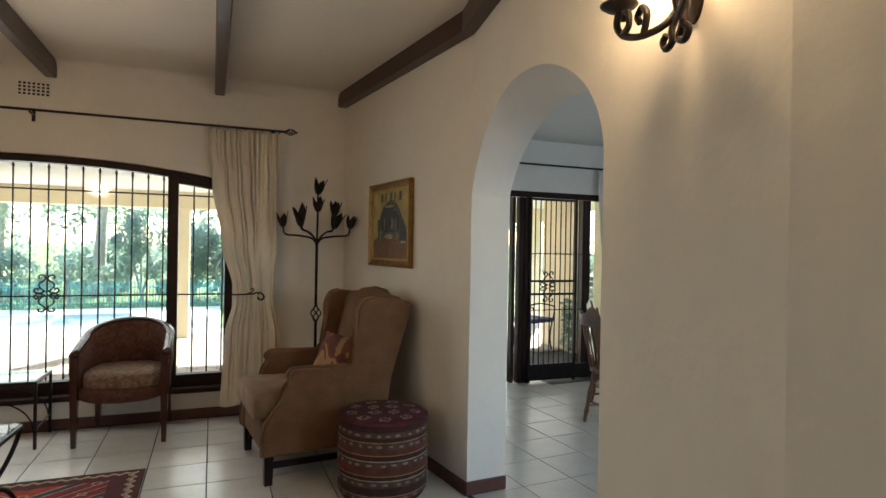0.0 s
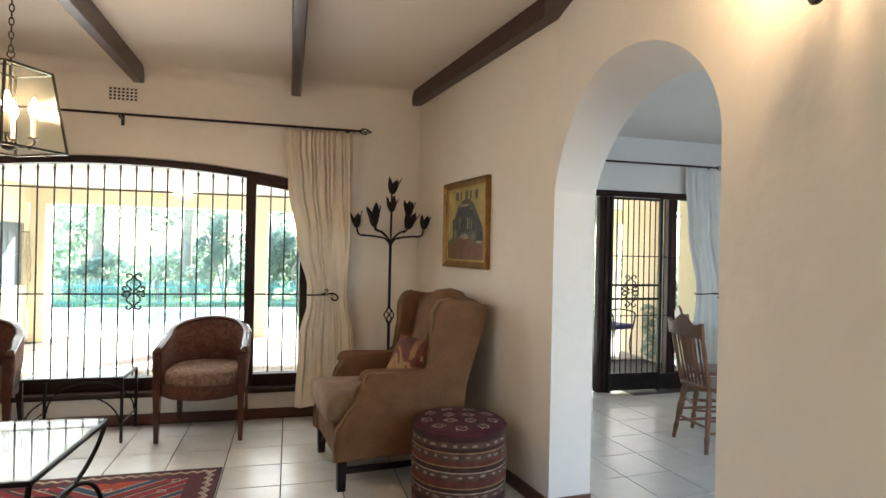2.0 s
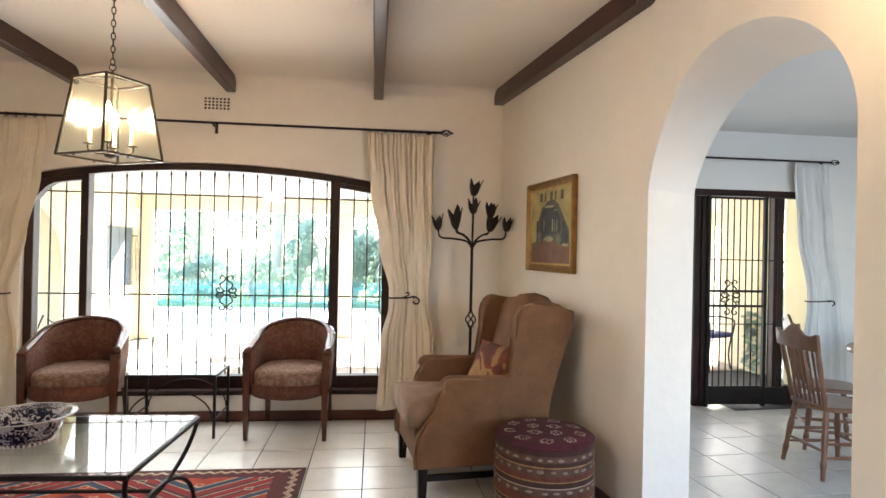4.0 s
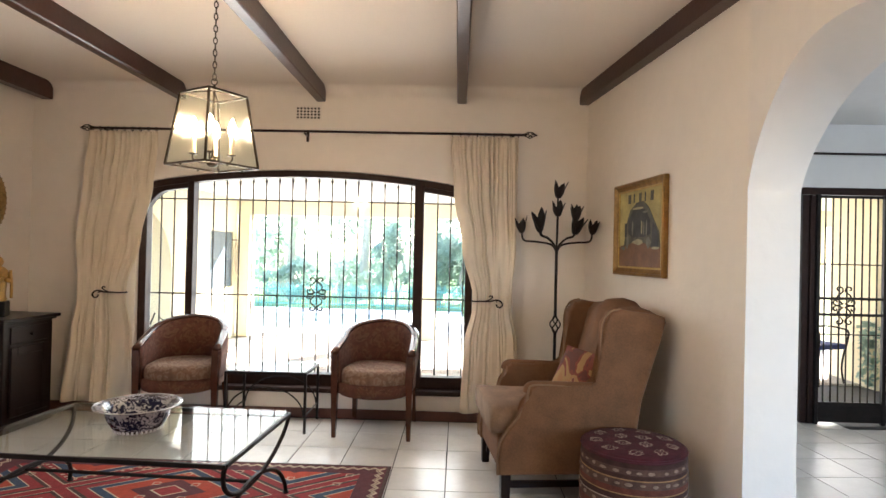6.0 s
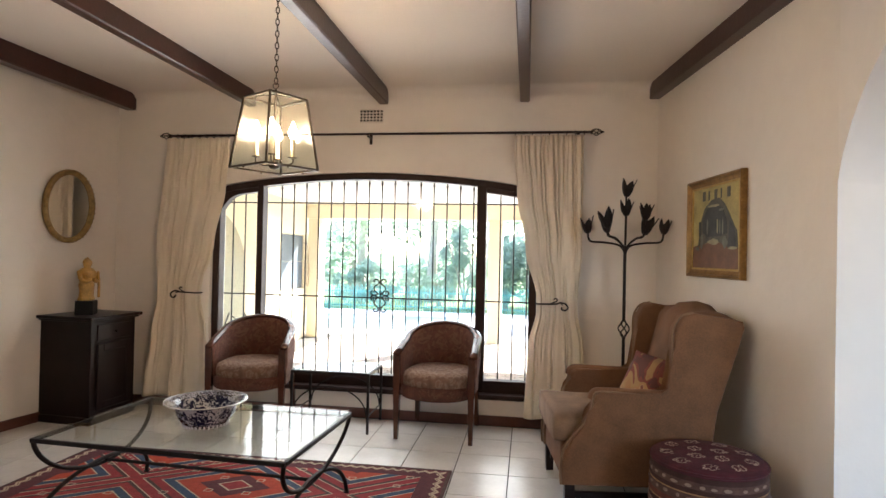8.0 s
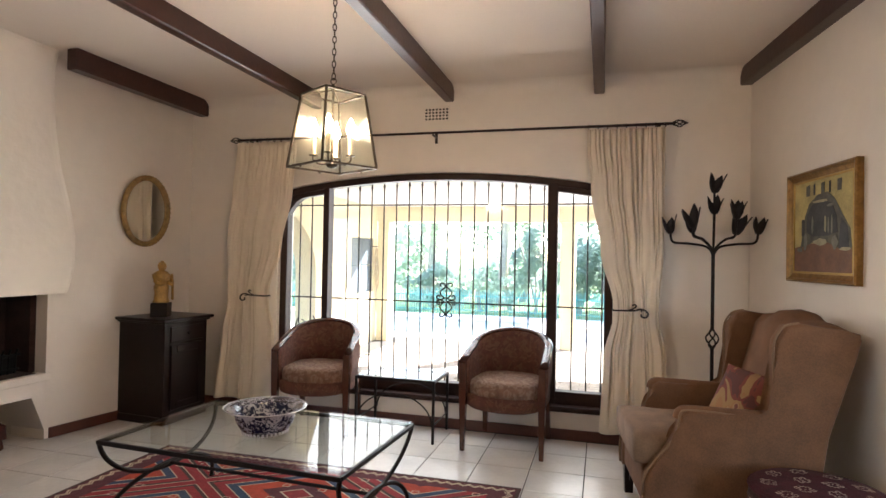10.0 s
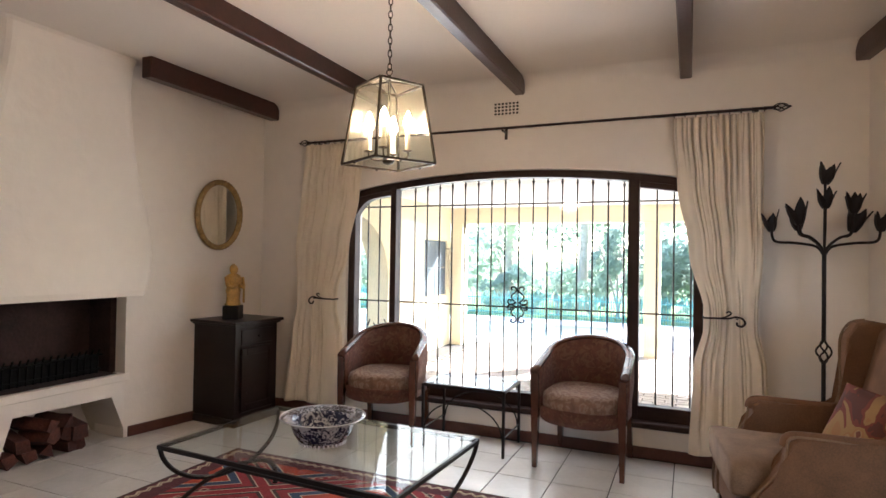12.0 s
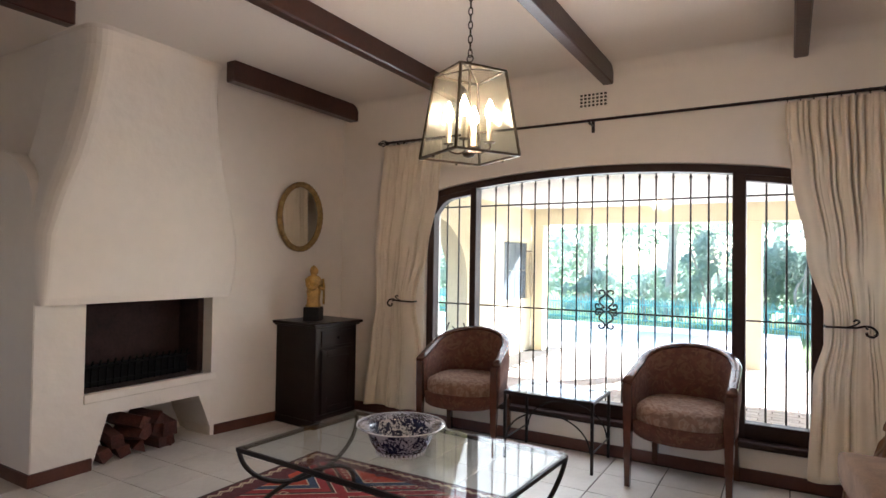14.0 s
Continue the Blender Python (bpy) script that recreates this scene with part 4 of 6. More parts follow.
def kilim_patch(name):
    """Woven cloth in red, gold and dark brown patches."""
    m = bpy.data.materials.new(name)
    m.use_nodes = True
    nt = m.node_tree
    bs = nt.nodes["Principled BSDF"]
    bs.inputs["Roughness"].default_value = 0.9
    tc = nt.nodes.new("ShaderNodeTexCoord")
    nz = nt.nodes.new("ShaderNodeTexNoise")
    nz.inputs["Scale"].default_value, nz.inputs["Detail"].default_value, nz.inputs["Distortion"].default_value = 5.5, 3, 0.8
    nt.links.new(tc.outputs["Object"], nz.inputs["Vector"])
    cr = nt.nodes.new("ShaderNodeValToRGB")
    cr.color_ramp.interpolation = "CONSTANT"
    e = cr.color_ramp.elements
    e[0].position, e[0].color = 0.0, (0.10, 0.03, 0.02, 1)
    e[1].position, e[1].color = 0.43, (0.17, 0.038, 0.022, 1)
    for p, c in ((0.50, (0.30, 0.17, 0.06, 1)), (0.56, (0.30, 0.14, 0.05, 1)), (0.60, (0.33, 0.20, 0.09, 1)), (0.64, (0.16, 0.05, 0.03, 1))):
        n = e.new(p)
        n.color = c
    nt.links.new(nz.outputs["Fac"], cr.inputs[0])
    nt.links.new(cr.outputs[0], bs.inputs["Base Color"])
    return m


def pillow(w, h, d, material, label):
    rings = []
    for i in range(13):
        v = -1 + 2 * i / 12
        ring = []
        for k in range(24):
            a = k * math.tau / 24
            ca, sa = math.cos(a), math.sin(a)
            edge = (1 - v ** 6)
            x = w / 2 * math.copysign(abs(ca) ** 0.5, ca) * (0.93 + 0.07 * v * v)
            fall = (1 - (abs(x) / (w / 2)) ** 4) * (1 - v ** 4)
            ring.append((x, d / 2 * math.copysign(1, sa) * (abs(sa) ** 0.8) * max(fall, 0.04), h / 2 * v * (0.95 + 0.05 * (x / w * 2) ** 2)))
        rings.append(ring)
    ob = part("pillow", loft(rings), material, smooth=True)
    return tagged(ob, label, "pillow")


pl = pillow(0.39, 0.35, 0.13, kilim_patch("woven_pillow_cloth"), "red and gold woven pillow leaning in the armchair")
pl.matrix_world = pose(0.755, 3.465, 0.625, -26, 4, -62)

# ---- pouf ----
PF = thing("pouf", pose(0.925, 2.925, 0), "round kilim pouf with a maroon top and striped sides", "pouf")
PR = 0.245


def pcol(name, c):
    return mat(name, c, 0.95, vary=0.35, scale=22, bump=0.4, bscale=220, fine=0.8)


PC = {"maroon": pcol("pouf_maroon", (0.060, 0.009, 0.014)), "brown": pcol("pouf_brown", (0.045, 0.017, 0.012)), "grey": pcol("pouf_grey", (0.085, 0.044, 0.032)), "cream": pcol("pouf_cream", (0.34, 0.26, 0.20)), "rust": pcol("pouf_rust", (0.11, 0.03, 0.018)), "fleck": pcol("pouf_fleck", (0.22, 0.155, 0.115)), "gold": pcol("pouf_gold", (0.28, 0.16, 0.07))}
BANDS = [("brown", 0.0, 0.03), ("grey", 0.03, 0.052), ("gold", 0.052, 0.058), ("brown", 0.058, 0.10), ("grey", 0.10, 0.135), ("cream", 0.135, 0.141), ("brown", 0.141, 0.16), ("gold", 0.16, 0.166), ("rust", 0.166, 0.205), ("grey", 0.205, 0.238), ("cream", 0.238, 0.244), ("brown", 0.244, 0.268), ("gold", 0.268, 0.274), ("rust", 0.274, 0.30), ("grey", 0.30, 0.335), ("gold", 0.335, 0.341), ("brown", 0.341, 0.36), ("grey", 0.36, 0.39), ("brown", 0.39, 0.412)]


def pouf_r(z):
    return PR * (1 + 0.035 * math.sin(math.pi * min(max(z / 0.43, 0), 1)) - (0.06 * (1 - z / 0.03) if z < 0.03 else 0))


for col, z0, z1 in BANDS:
    part("side_band", lathe([(pouf_r(z0), z0), (pouf_r((z0 + z1) / 2) + 0.0015, (z0 + z1) / 2), (pouf_r(z1), z1)], 48, ends=(1 if z0 == 0 else 0, 0)), PC[col], PF, smooth=True)
for col, z0, z1 in BANDS:
    if col == "grey":
        rb = random.Random(int(z0 * 1000))
        k = 0.0
        while k < math.tau - 0.15:
            wd = rb.uniform(0.008, 0.02)
            zc, hh = (z0 + z1) / 2 + rb.uniform(-0.003, 0.003), rb.uniform(0.005, 0.009)
            part("woven_fleck", loft([[(pouf_r(zc) + dx, wd * math.cos(a), zc + hh * math.sin(a)) for a in [j * math.tau / 8 for j in range(8)]] for dx in (-0.003, 0.0028)]), PC["fleck"], PF).matrix_local = Matrix.Rotation(k + z0 * 7, 4, "Z")
            k += (wd * 2 + rb.uniform(0.018, 0.04)) / PR
part("top", lathe([(pouf_r(0.412), 0.412), (PR * 1.005, 0.428), (PR * 0.97, 0.438), (PR * 0.6, 0.446), (0.01, 0.449)], 48, ends=(0, 1)), PC["maroon"], PF, smooth=True)
part("piping", tube([(PR * 1.01 * math.cos(a), PR * 1.01 * math.sin(a), 0.424) for a in [k * math.tau / 48 for k in range(48)]], 0.006, sides=6, closed=True), PC["maroon"], PF)
rp = random.Random(2)
for k in range(13):
    if k < 4:
        rr, a = 0.075, k * math.tau / 4 + 0.6
    else:
        rr, a = 0.178, (k - 4) * math.tau / 9 + 0.3
    mt = bmesh.new()
    step = [(0.008, 0.034), (0.008, 0.022), (0.020, 0.022), (0.020, 0.012), (0.028, 0.012), (0.028, -0.004), (0.014, -0.004), (0.014, -0.016), (0.024, -0.016), (0.024, -0.030), (0.010, -0.030), (0.010, -0.022), (-0.006, -0.022)]
    loop = [(p, q, 0.0) for p, q in step] + [(-p, -q, 0.0) for p, q in step]
    tube(loop, 0.0018, bm=mt, sides=4, closed=True)
    tube([(-0.007, 0.0, 0.0), (0.007, 0.004, 0.0)], 0.0018, bm=mt, sides=4)
    mo = part("white_motif", mt, PC["cream"], PF)
    mo.matrix_local = Matrix.Translation((rr * math.cos(a), rr * math.sin(a), 0.4432 if rr > 0.1 else 0.4478)) @ Matrix.Rotation(a, 4, "Z") @ Matrix.Rotation(radians(3.5 if rr > 0.1 else 1.5), 4, "Y")

# ---- tall iron candle stand ----
LP = thing("candle_stand", pose(0.78, 4.40, 0), "tall black iron candle stand with leaf cups in the corner", "candle stand")
part("pole", tube([(0, 0, 0.10), (0, 0, 0.775)], 0.0115, sides=10), IRON, LP)
part("pole", tube([(0, 0, 0.885), (0, 0, 1.36), (0, 0, 1.42)], 0.0115, sides=10), IRON, LP)
for k in range(4):
    pts = []
    for i in range(11):
        u = i / 10
        a = k * math.tau / 4 + u * 2.6
        rr = 0.008 + 0.030 * math.sin(math.pi * u)
        pts.append((rr * math.cos(a), rr * math.sin(a), 0.77 + 0.12 * u))
    part("twist_wire", tube(pts, 0.0055, sides=6), IRON, LP)
for k in range(3):
    a = k * math.tau / 3 + 0.4
    part("foot", tube(smooth_path([(0, 0, 0.16), (0.05 * math.cos(a), 0.05 * math.sin(a), 0.15), (0.14 * math.cos(a), 0.14 * math.sin(a), 0.08), (0.19 * math.cos(a), 0.19 * math.sin(a), 0.012)]), 0.009, sides=8), IRON, LP)


def leaf_cup(parent, x, y, z, s, tilt, seed):
    r = random.Random(seed)
    root = part("leaf_cup", lathe([(0.004, 0), (0.014, 0.012), (0.018, 0.03), (0.012, 0.034)], 10), IRON, parent)
    root.matrix_local = Matrix.Translation((x, y, z)) @ Matrix.Rotation(tilt, 4, "Y") @ Matrix.Scale(s, 4)
    for k in range(5):
        rings = []
        ln = r.uniform(0.085, 0.115)
        fl = r.uniform(0.006, 0.02)
        for i in range(7):
            u = i / 6
            w = 0.021 * math.sin(math.pi * min(1, 0.16 + 0.84 * u)) ** 0.8 + 0.0015
            rad = 0.010 + 0.020 * math.sin(math.pi * 0.62 * u) + fl * u ** 3
            rings.append([(rad - 0.002, -w, ln * u), (rad + 0.004, 0, ln * u), (rad - 0.002, w, ln * u), (rad + 0.001, 0, ln * u)])
        pt = part("leaf", loft(rings), IRON, root)
        pt.matrix_local = Matrix.Rotation(k * math.tau / 5 + r.uniform(-0.2, 0.2), 4, "Z")


CUPS = [(0.0, -0.02, 1.775, 1.0, 0.15), (-0.005, -0.06, 1.635, 0.95, 0.0), (-0.262, 0.0, 1.51, 0.92, -0.12), (-0.135, -0.09, 1.545, 1.15, -0.15), (-0.115, 0.08, 1.52, 0.9, -0.1), (0.125, -0.05, 1.605, 0.95, 0.1), (0.145, 0.07, 1.51, 1.1, 0.3), (0.262, 0.0, 1.51, 0.92, 0.15)]
for i, (x, y, z, s, tl) in enumerate(CUPS):
    leaf_cup(LP, x, y, z, s * 1.18, tl, i)
    if i == 0:
        part("arm", tube([(0, 0, 1.40), (0, -0.01, 1.6), (x, y, z + 0.01)], 0.007, sides=8), IRON, LP)
    elif i == 1:
        part("arm", tube(smooth_path([(0, 0, 1.40), (-0.004, -0.04, 1.48), (x, y, z + 0.01)]), 0.007, sides=8), IRON, LP)
    else:
        part("arm", tube(smooth_path([(0, 0, 1.37), (x * 0.15, y * 0.2, 1.425), (x * 0.55, y * 0.6, 1.445 + (0.03 if abs(x) < 0.2 else 0)), (x * 0.93, y * 0.95, 1.455 + (0.04 if abs(x) < 0.2 else 0)), (x, y, z + 0.01)]), 0.0075, sides=8), IRON, LP)

# ---- picture on the east wall ----
GOLD = mat("gilded_wood", (0.25, 0.13, 0.035), 0.35, 0.6, vary=0.3, scale=20, bump=0.15, bscale=80)
u_e = Vector((KX - XR, KY - YW, 0)).normalized()


def on_east(y, z, off=0.0):
    """Pose on the picture wall: x along the wall towards the room's near end, y up, z into the room."""
    t = (y - YW) / (KY - YW)
    p = Vector((XR + (KX - XR) * t, y, z))
    n = Vector((0, 0, 1)).cross(u_e)
    n = -n if n.x > 0 else n
    m = Matrix((u_e, Vector((0, 0, 1)), n)).transposed().to_4x4()
    m.translation = p + n * off
    return m


SLIP = mat("bright_gilt_slip", (0.46, 0.29, 0.07), 0.35, 0.5, vary=0.2, scale=20)
PW, PH = 0.70, 0.60
PIC = thing("framed_painting", on_east(3.73, 1.528), "painting of a dark gateway in a gilded frame", "painting")
part("backing", box(-PW / 2 + 0.01, PW / 2 - 0.01, -PH / 2 + 0.01, PH / 2 - 0.01, 0.0, 0.012), mat("painting_canvas", (0.42, 0.34, 0.13), 0.7, vary=0.3, scale=9, bump=0.2, bscale=90), PIC)
fw = 0.046
for ca, cb in (((-1, 1), (1, 1)), ((1, 1), (1, -1)), ((1, -1), (-1, -1)), ((-1, -1), (-1, 1))):
    # mitred moulding with a raised outer bead and a slope down to the picture
    ends = []
    for cx, cy in (ca, cb):
        ends.append([(cx * (PW / 2 - d), cy * (PH / 2 - d), h) for d, h in ((0.0, 0.0), (0.0, 0.030), (0.008, 0.037), (0.016, 0.034), (0.022, 0.026), (0.036, 0.020), (fw, 0.018), (fw, 0.0))])
    part("frame", loft(ends), GOLD, PIC)
for x0, x1, y0, y1 in ((-PW / 2 + fw, PW / 2 - fw, PH / 2 - fw - 0.012, PH / 2 - fw), (-PW / 2 + fw, PW / 2 - fw, -PH / 2 + fw, -PH / 2 + fw + 0.012), (-PW / 2 + fw, -PW / 2 + fw + 0.012, -PH / 2 + fw + 0.012, PH / 2 - fw - 0.012), (PW / 2 - fw - 0.012, PW / 2 - fw, -PH / 2 + fw + 0.012, PH / 2 - fw - 0.012)):
    part("slip", box(x0, x1, y0, y1, 0.0, 0.018, 0.002), SLIP, PIC)
PAINT = {"dark": mat("paint_dark", (0.035, 0.035, 0.032), 0.6, vary=0.5, scale=14), "green": mat("paint_green", (0.085, 0.078, 0.052), 0.6, vary=0.5, scale=14), "brown": mat("paint_brown", (0.17, 0.072, 0.03), 0.6, vary=0.3, scale=10), "grey": mat("paint_grey", (0.15, 0.145, 0.11), 0.6, vary=0.4, scale=14), "pale": mat("paint_pale", (0.33, 0.29, 0.17), 0.6, vary=0.3, scale=12)}


def dab(col, pts, z):
    b = bmesh.new()
    flat(b, pts, z)
    r = bmesh.ops.extrude_face_region(b, geom=b.faces[:])
    bmesh.ops.translate(b, verts=[v for v in r["geom"] if isinstance(v, bmesh.types.BMVert)], vec=(0, 0, 0.0012))
    part("painted_shape", b, PAINT[col], PIC)


def blob(cx, cy, w, h, seed, n=11):
    r = random.Random(seed)
    return [(cx + w * math.cos(a) * r.uniform(0.75, 1.2), cy + h * math.sin(a) * r.uniform(0.75, 1.2)) for a in [k * math.tau / n for k in range(n)]]


dab("brown", [(-0.302, -0.252), (0.302, -0.252), (0.302, -0.11), (0.18, -0.10), (0.0, -0.085), (-0.2, -0.10), (-0.302, -0.115)], 0.0124)
dab("green", [(-0.22, -0.115), (-0.19, -0.02), (-0.17, 0.06), (-0.13, 0.12), (-0.04, 0.165), (0.06, 0.17), (0.13, 0.13), (0.19, 0.06), (0.27, -0.03), (0.285, -0.12), (0.2, -0.13), (0.0, -0.07)], 0.0138)
dab("dark", [(-0.15, -0.03), (-0.15, 0.06), (-0.09, 0.115), (0.0, 0.135), (0.10, 0.11), (0.15, 0.04), (0.16, -0.04), (0.08, -0.055), (-0.08, -0.055)], 0.0152)
dab("dark", [(-0.205, -0.05), (-0.175, -0.05), (-0.175, 0.04), (-0.205, 0.04)], 0.0152)
dab("dark", [(0.17, -0.12), (0.26, -0.12), (0.25, -0.02), (0.19, 0.03)], 0.0153)
for cx, cy, w, h, col in ((-0.085, 0.0, 0.012, 0.05, "grey"), (0.045, 0.005, 0.010, 0.05, "pale"), (0.075, 0.0, 0.007, 0.045, "grey"), (0.11, 0.0, 0.008, 0.05, "grey"), (0.0, -0.085, 0.07, 0.018, "pale"), (-0.16, -0.08, 0.022, 0.05, "grey"), (-0.22, -0.125, 0.03, 0.012, "grey"), (0.14, -0.09, 0.03, 0.035, "grey"), (0.23, -0.125, 0.05, 0.010, "pale"), (-0.01, 0.128, 0.08, 0.008, "pale"), (0.09, 0.10, 0.03, 0.008, "grey")):
    dab(col, blob(cx, cy, w, h, int(1000 * abs(cx)) + 3), 0.0168)
for i in range(5):
    dab("dark" if i % 2 else "green", [(-0.16 + 0.078 * i, 0.165), (-0.16 + 0.078 * i + (0.04, 0.015, 0.035, 0.014, 0.038)[i], 0.165), (-0.158 + 0.078 * i + (0.04, 0.015, 0.035, 0.014, 0.038)[i], 0.225), (-0.16 + 0.078 * i, 0.222)], 0.0138)

# ---- cabinet, plinth, figurine ----
CB = thing("cabinet", pose(-3.325, 4.255, 0, 0, 0, -4), "small black wooden cabinet with a drawer and a panelled door", "cabinet")
part("body", box(-0.24, 0.225, -0.225, 0.225, 0.03, 0.785, 0.004), BLACKWOOD, CB)
part("plinth_base", box(-0.24, 0.235, -0.235, 0.235, 0.0, 0.06, 0.006), BLACKWOOD, CB)
part("top", box(-0.25, 0.265, -0.265, 0.265, 0.787, 0.812, 0.006), BLACKWOOD, CB)
part("top_moulding", box(-0.245, 0.245, -0.245, 0.245, 0.772, 0.7865, 0.004), BLACKWOOD, CB)
dr = part("drawer_front", box(0.2255, 0.236, -0.17, 0.17, 0.625, 0.745, 0.004), BLACKWOOD, CB)
part("knob", lathe([(0.004, 0), (0.006, 0.01), (0.012, 0.016), (0.010, 0.024), (0.002, 0.026)], 12), BLACKWOOD, dr).matrix_local = Matrix.Translation((0.236, 0, 0.685)) @ Matrix.Rotation(radians(90), 4, "Y")
dd = part("door", box(0.2255, 0.236, -0.17, 0.17, 0.10, 0.605, 0.004), BLACKWOOD, CB)
for a, b2, c2, d2 in ((-0.17, -0.115, 0.105, 0.60), (0.115, 0.17, 0.105, 0.60), (-0.115, 0.115, 0.545, 0.60), (-0.115, 0.115, 0.105, 0.16)):
    part("door_rail", box(0.2362, 0.244, a, b2, c2, d2, 0.003), BLACKWOOD, dd)
PLBLACK = mat("matt_black_block", (0.008, 0.007, 0.006), 0.55, spec=0.25)
bk = tagged(part("plinth", box(-0.062, 0.062, -0.066, 0.066, 0, 0.11, 0.004), PLBLACK), "black wooden block under the gold figurine", "plinth")
bk.matrix_world = pose(-3.29, 4.17, 0.812, 0, 0, 25)
FIGMAT = mat("ochre_carving", (0.42, 0.23, 0.045), 0.5, vary=0.35, scale=22, bump=0.5, bscale=90)
fg = lathe([(0.052, 0.0), (0.055, 0.01), (0.048, 0.02), (0.045, 0.06), (0.05, 0.11), (0.044, 0.15), (0.058, 0.18), (0.06, 0.205), (0.04, 0.225), (0.02, 0.236), (0.027, 0.25), (0.030, 0.27), (0.024, 0.288), (0.012, 0.30), (0.004, 0.308)], 20)
for v in fg.verts:
    a = math.atan2(v.co.y, v.co.x)
    k = 1 + 0.10 * math.sin(5 * a + v.co.z * 60) + 0.08 * noise.noise(v.co * 40)
    v.co.x *= k * 0.8
    v.co.y *= k * 1.1
for sgn in (1, -1):
    tube(smooth_path([(0.0, sgn * 0.05, 0.20), (0.02, sgn * 0.07, 0.16), (0.045, sgn * 0.05, 0.135), (0.05, sgn * 0.01, 0.15)]), 0.014, bm=fg, sides=8)
tube(smooth_path([(0.05, 0.055, 0.02), (0.055, 0.05, 0.12), (0.05, 0.045, 0.21)]), 0.009, bm=fg, sides=6)
f = tagged(part("figurine", fg, FIGMAT, smooth=True), "small ochre carved figurine on a black block", "figurine")
f.matrix_world = pose(-3.29, 4.17, 0.922, 0, 0, -10) @ Matrix.Scale(1.08, 4)

# ---- oval mirror on the west wall ----
u_w = Vector((XL - HX, YW - 3.5, 0)).normalized()


def on_west(y, z, off=0.0):
    t = (y - 3.5) / (YW - 3.5)
    n = Vector((0, 0, 1)).cross(u_w)
    n = n if n.x > 0 else -n
    m = Matrix((u_w, Vector((0, 0, 1)), n)).transposed().to_4x4()
    m.translation = Vector((HX + (XL - HX) * t, y, z)) + n * off
    return m


MR = thing("oval_mirror", on_west(4.235, 1.655, 0.012) @ pose(0, 0, 0, 2, 0.6, 0), "oval mirror in an antique gilded frame", "mirror")
MA, MB = 0.182, 0.250


def oval_ring(a, b, prof, n=56):
    rings = []
    for k in range(n + 1):
        t = k * math.tau / n
        c, s = math.cos(t), math.sin(t)
        rings.append([((a + dr) * c, (b + dr) * s, h) for dr, h in prof])
    return loft(rings, caps=False)


OLDGOLD = mat("antique_gilt", (0.30, 0.19, 0.07), 0.35, 0.6, vary=0.4, scale=20, bump=0.25, bscale=70)
part("frame", oval_ring(MA, MB, [(0.0, 0.0), (-0.003, 0.016), (0.008, 0.022), (0.014, 0.018), (0.022, 0.034), (0.034, 0.034), (0.042, 0.02), (0.042, 0.0)]), OLDGOLD, MR, smooth=True)
for k in range(44):
    t = k * math.tau / 44
    part("bead", lathe([(0.001, 0), (0.006, 0.003), (0.006, 0.006), (0.001, 0.009)], 6), OLDGOLD, MR).matrix_local = Matrix.Translation(((MA + 0.036) * math.cos(t), (MB + 0.036) * math.sin(t), 0.028))
b = bmesh.new()
c0 = [b.verts.new(((MA - 0.001) * math.cos(k * math.tau / 56), (MB - 0.001) * math.sin(k * math.tau / 56), 0.010)) for k in range(56)]
b.faces.new(c0)
r = bmesh.ops.extrude_face_region(b, geom=b.faces[:])
bmesh.ops.translate(b, verts=[v for v in r["geom"] if isinstance(v, bmesh.types.BMVert)], vec=(0, 0, -0.008))
SILVER = mat("mirror_silver", (0.80, 0.80, 0.76), 0.02, 1.0, vary=0.02)
part("mirror_glass", b, SILVER, MR)

# ---- lantern ----
LX, LY = -1.12, 2.74
LN = thing("hanging_lantern", pose(LX, LY, 0, 0, 0, 0), "iron and glass lantern on a chain with lit candle bulbs", "lantern")
LZ0, LZ1, LB, LT, LROT = 1.728, 2.064, 0.206, 0.147, 15


def lc(k, r, z):
    a = radians(LROT + 90 * k)
    return Vector((r * math.cos(a), r * math.sin(a), z))


BRASS = mat("bronzed_iron", (0.055, 0.04, 0.025), 0.35, 0.7, vary=0.3, scale=20)
for k in range(4):
    part("corner_bar", tube([lc(k, LB, LZ0), lc(k, LT, LZ1)], 0.0065, sides=4), BRASS, LN)
    part("bottom_bar", tube([lc(k, LB, LZ0), lc(k + 1, LB, LZ0)], 0.0065, sides=4), BRASS, LN)
    part("top_bar", tube([lc(k, LT, LZ1), lc(k + 1, LT, LZ1)], 0.0065, sides=4), BRASS, LN)
    bb = bmesh.new()
    q = [lc(k, LB - 0.004, LZ0 + 0.004), lc(k + 1, LB - 0.004, LZ0 + 0.004), lc(k + 1, LT - 0.004, LZ1 - 0.004), lc(k, LT - 0.004, LZ1 - 0.004)]
    inn = [Vector((v.x * 0.985, v.y * 0.985, v.z)) for v in q]
    V = [bb.verts.new(v) for v in q + inn]
    for f4 in ((0, 1, 2, 3), (7, 6, 5, 4), (0, 4, 5, 1), (1, 5, 6, 2), (2, 6, 7, 3), (3, 7, 4, 0)):
        bb.faces.new([V[i] for i in f4])
    pn = part("pane", bb, GLOWPANE, LN)
    pn.visible_shadow = False
    part("rivet", lathe([(0.001, -0.006), (0.006, -0.003), (0.006, 0.003), (0.001, 0.006)], 8), BRASS, LN).matrix_local = Matrix.Translation((lc(k, LB, LZ0 - 0.006) * 0.6 + lc(k + 1, LB, LZ0 - 0.006) * 0.4))
    part("top_strut", tube([lc(k, LT, LZ1), Vector((0, 0, LZ1 + 0.02))], 0.004, sides=4), BRASS, LN)
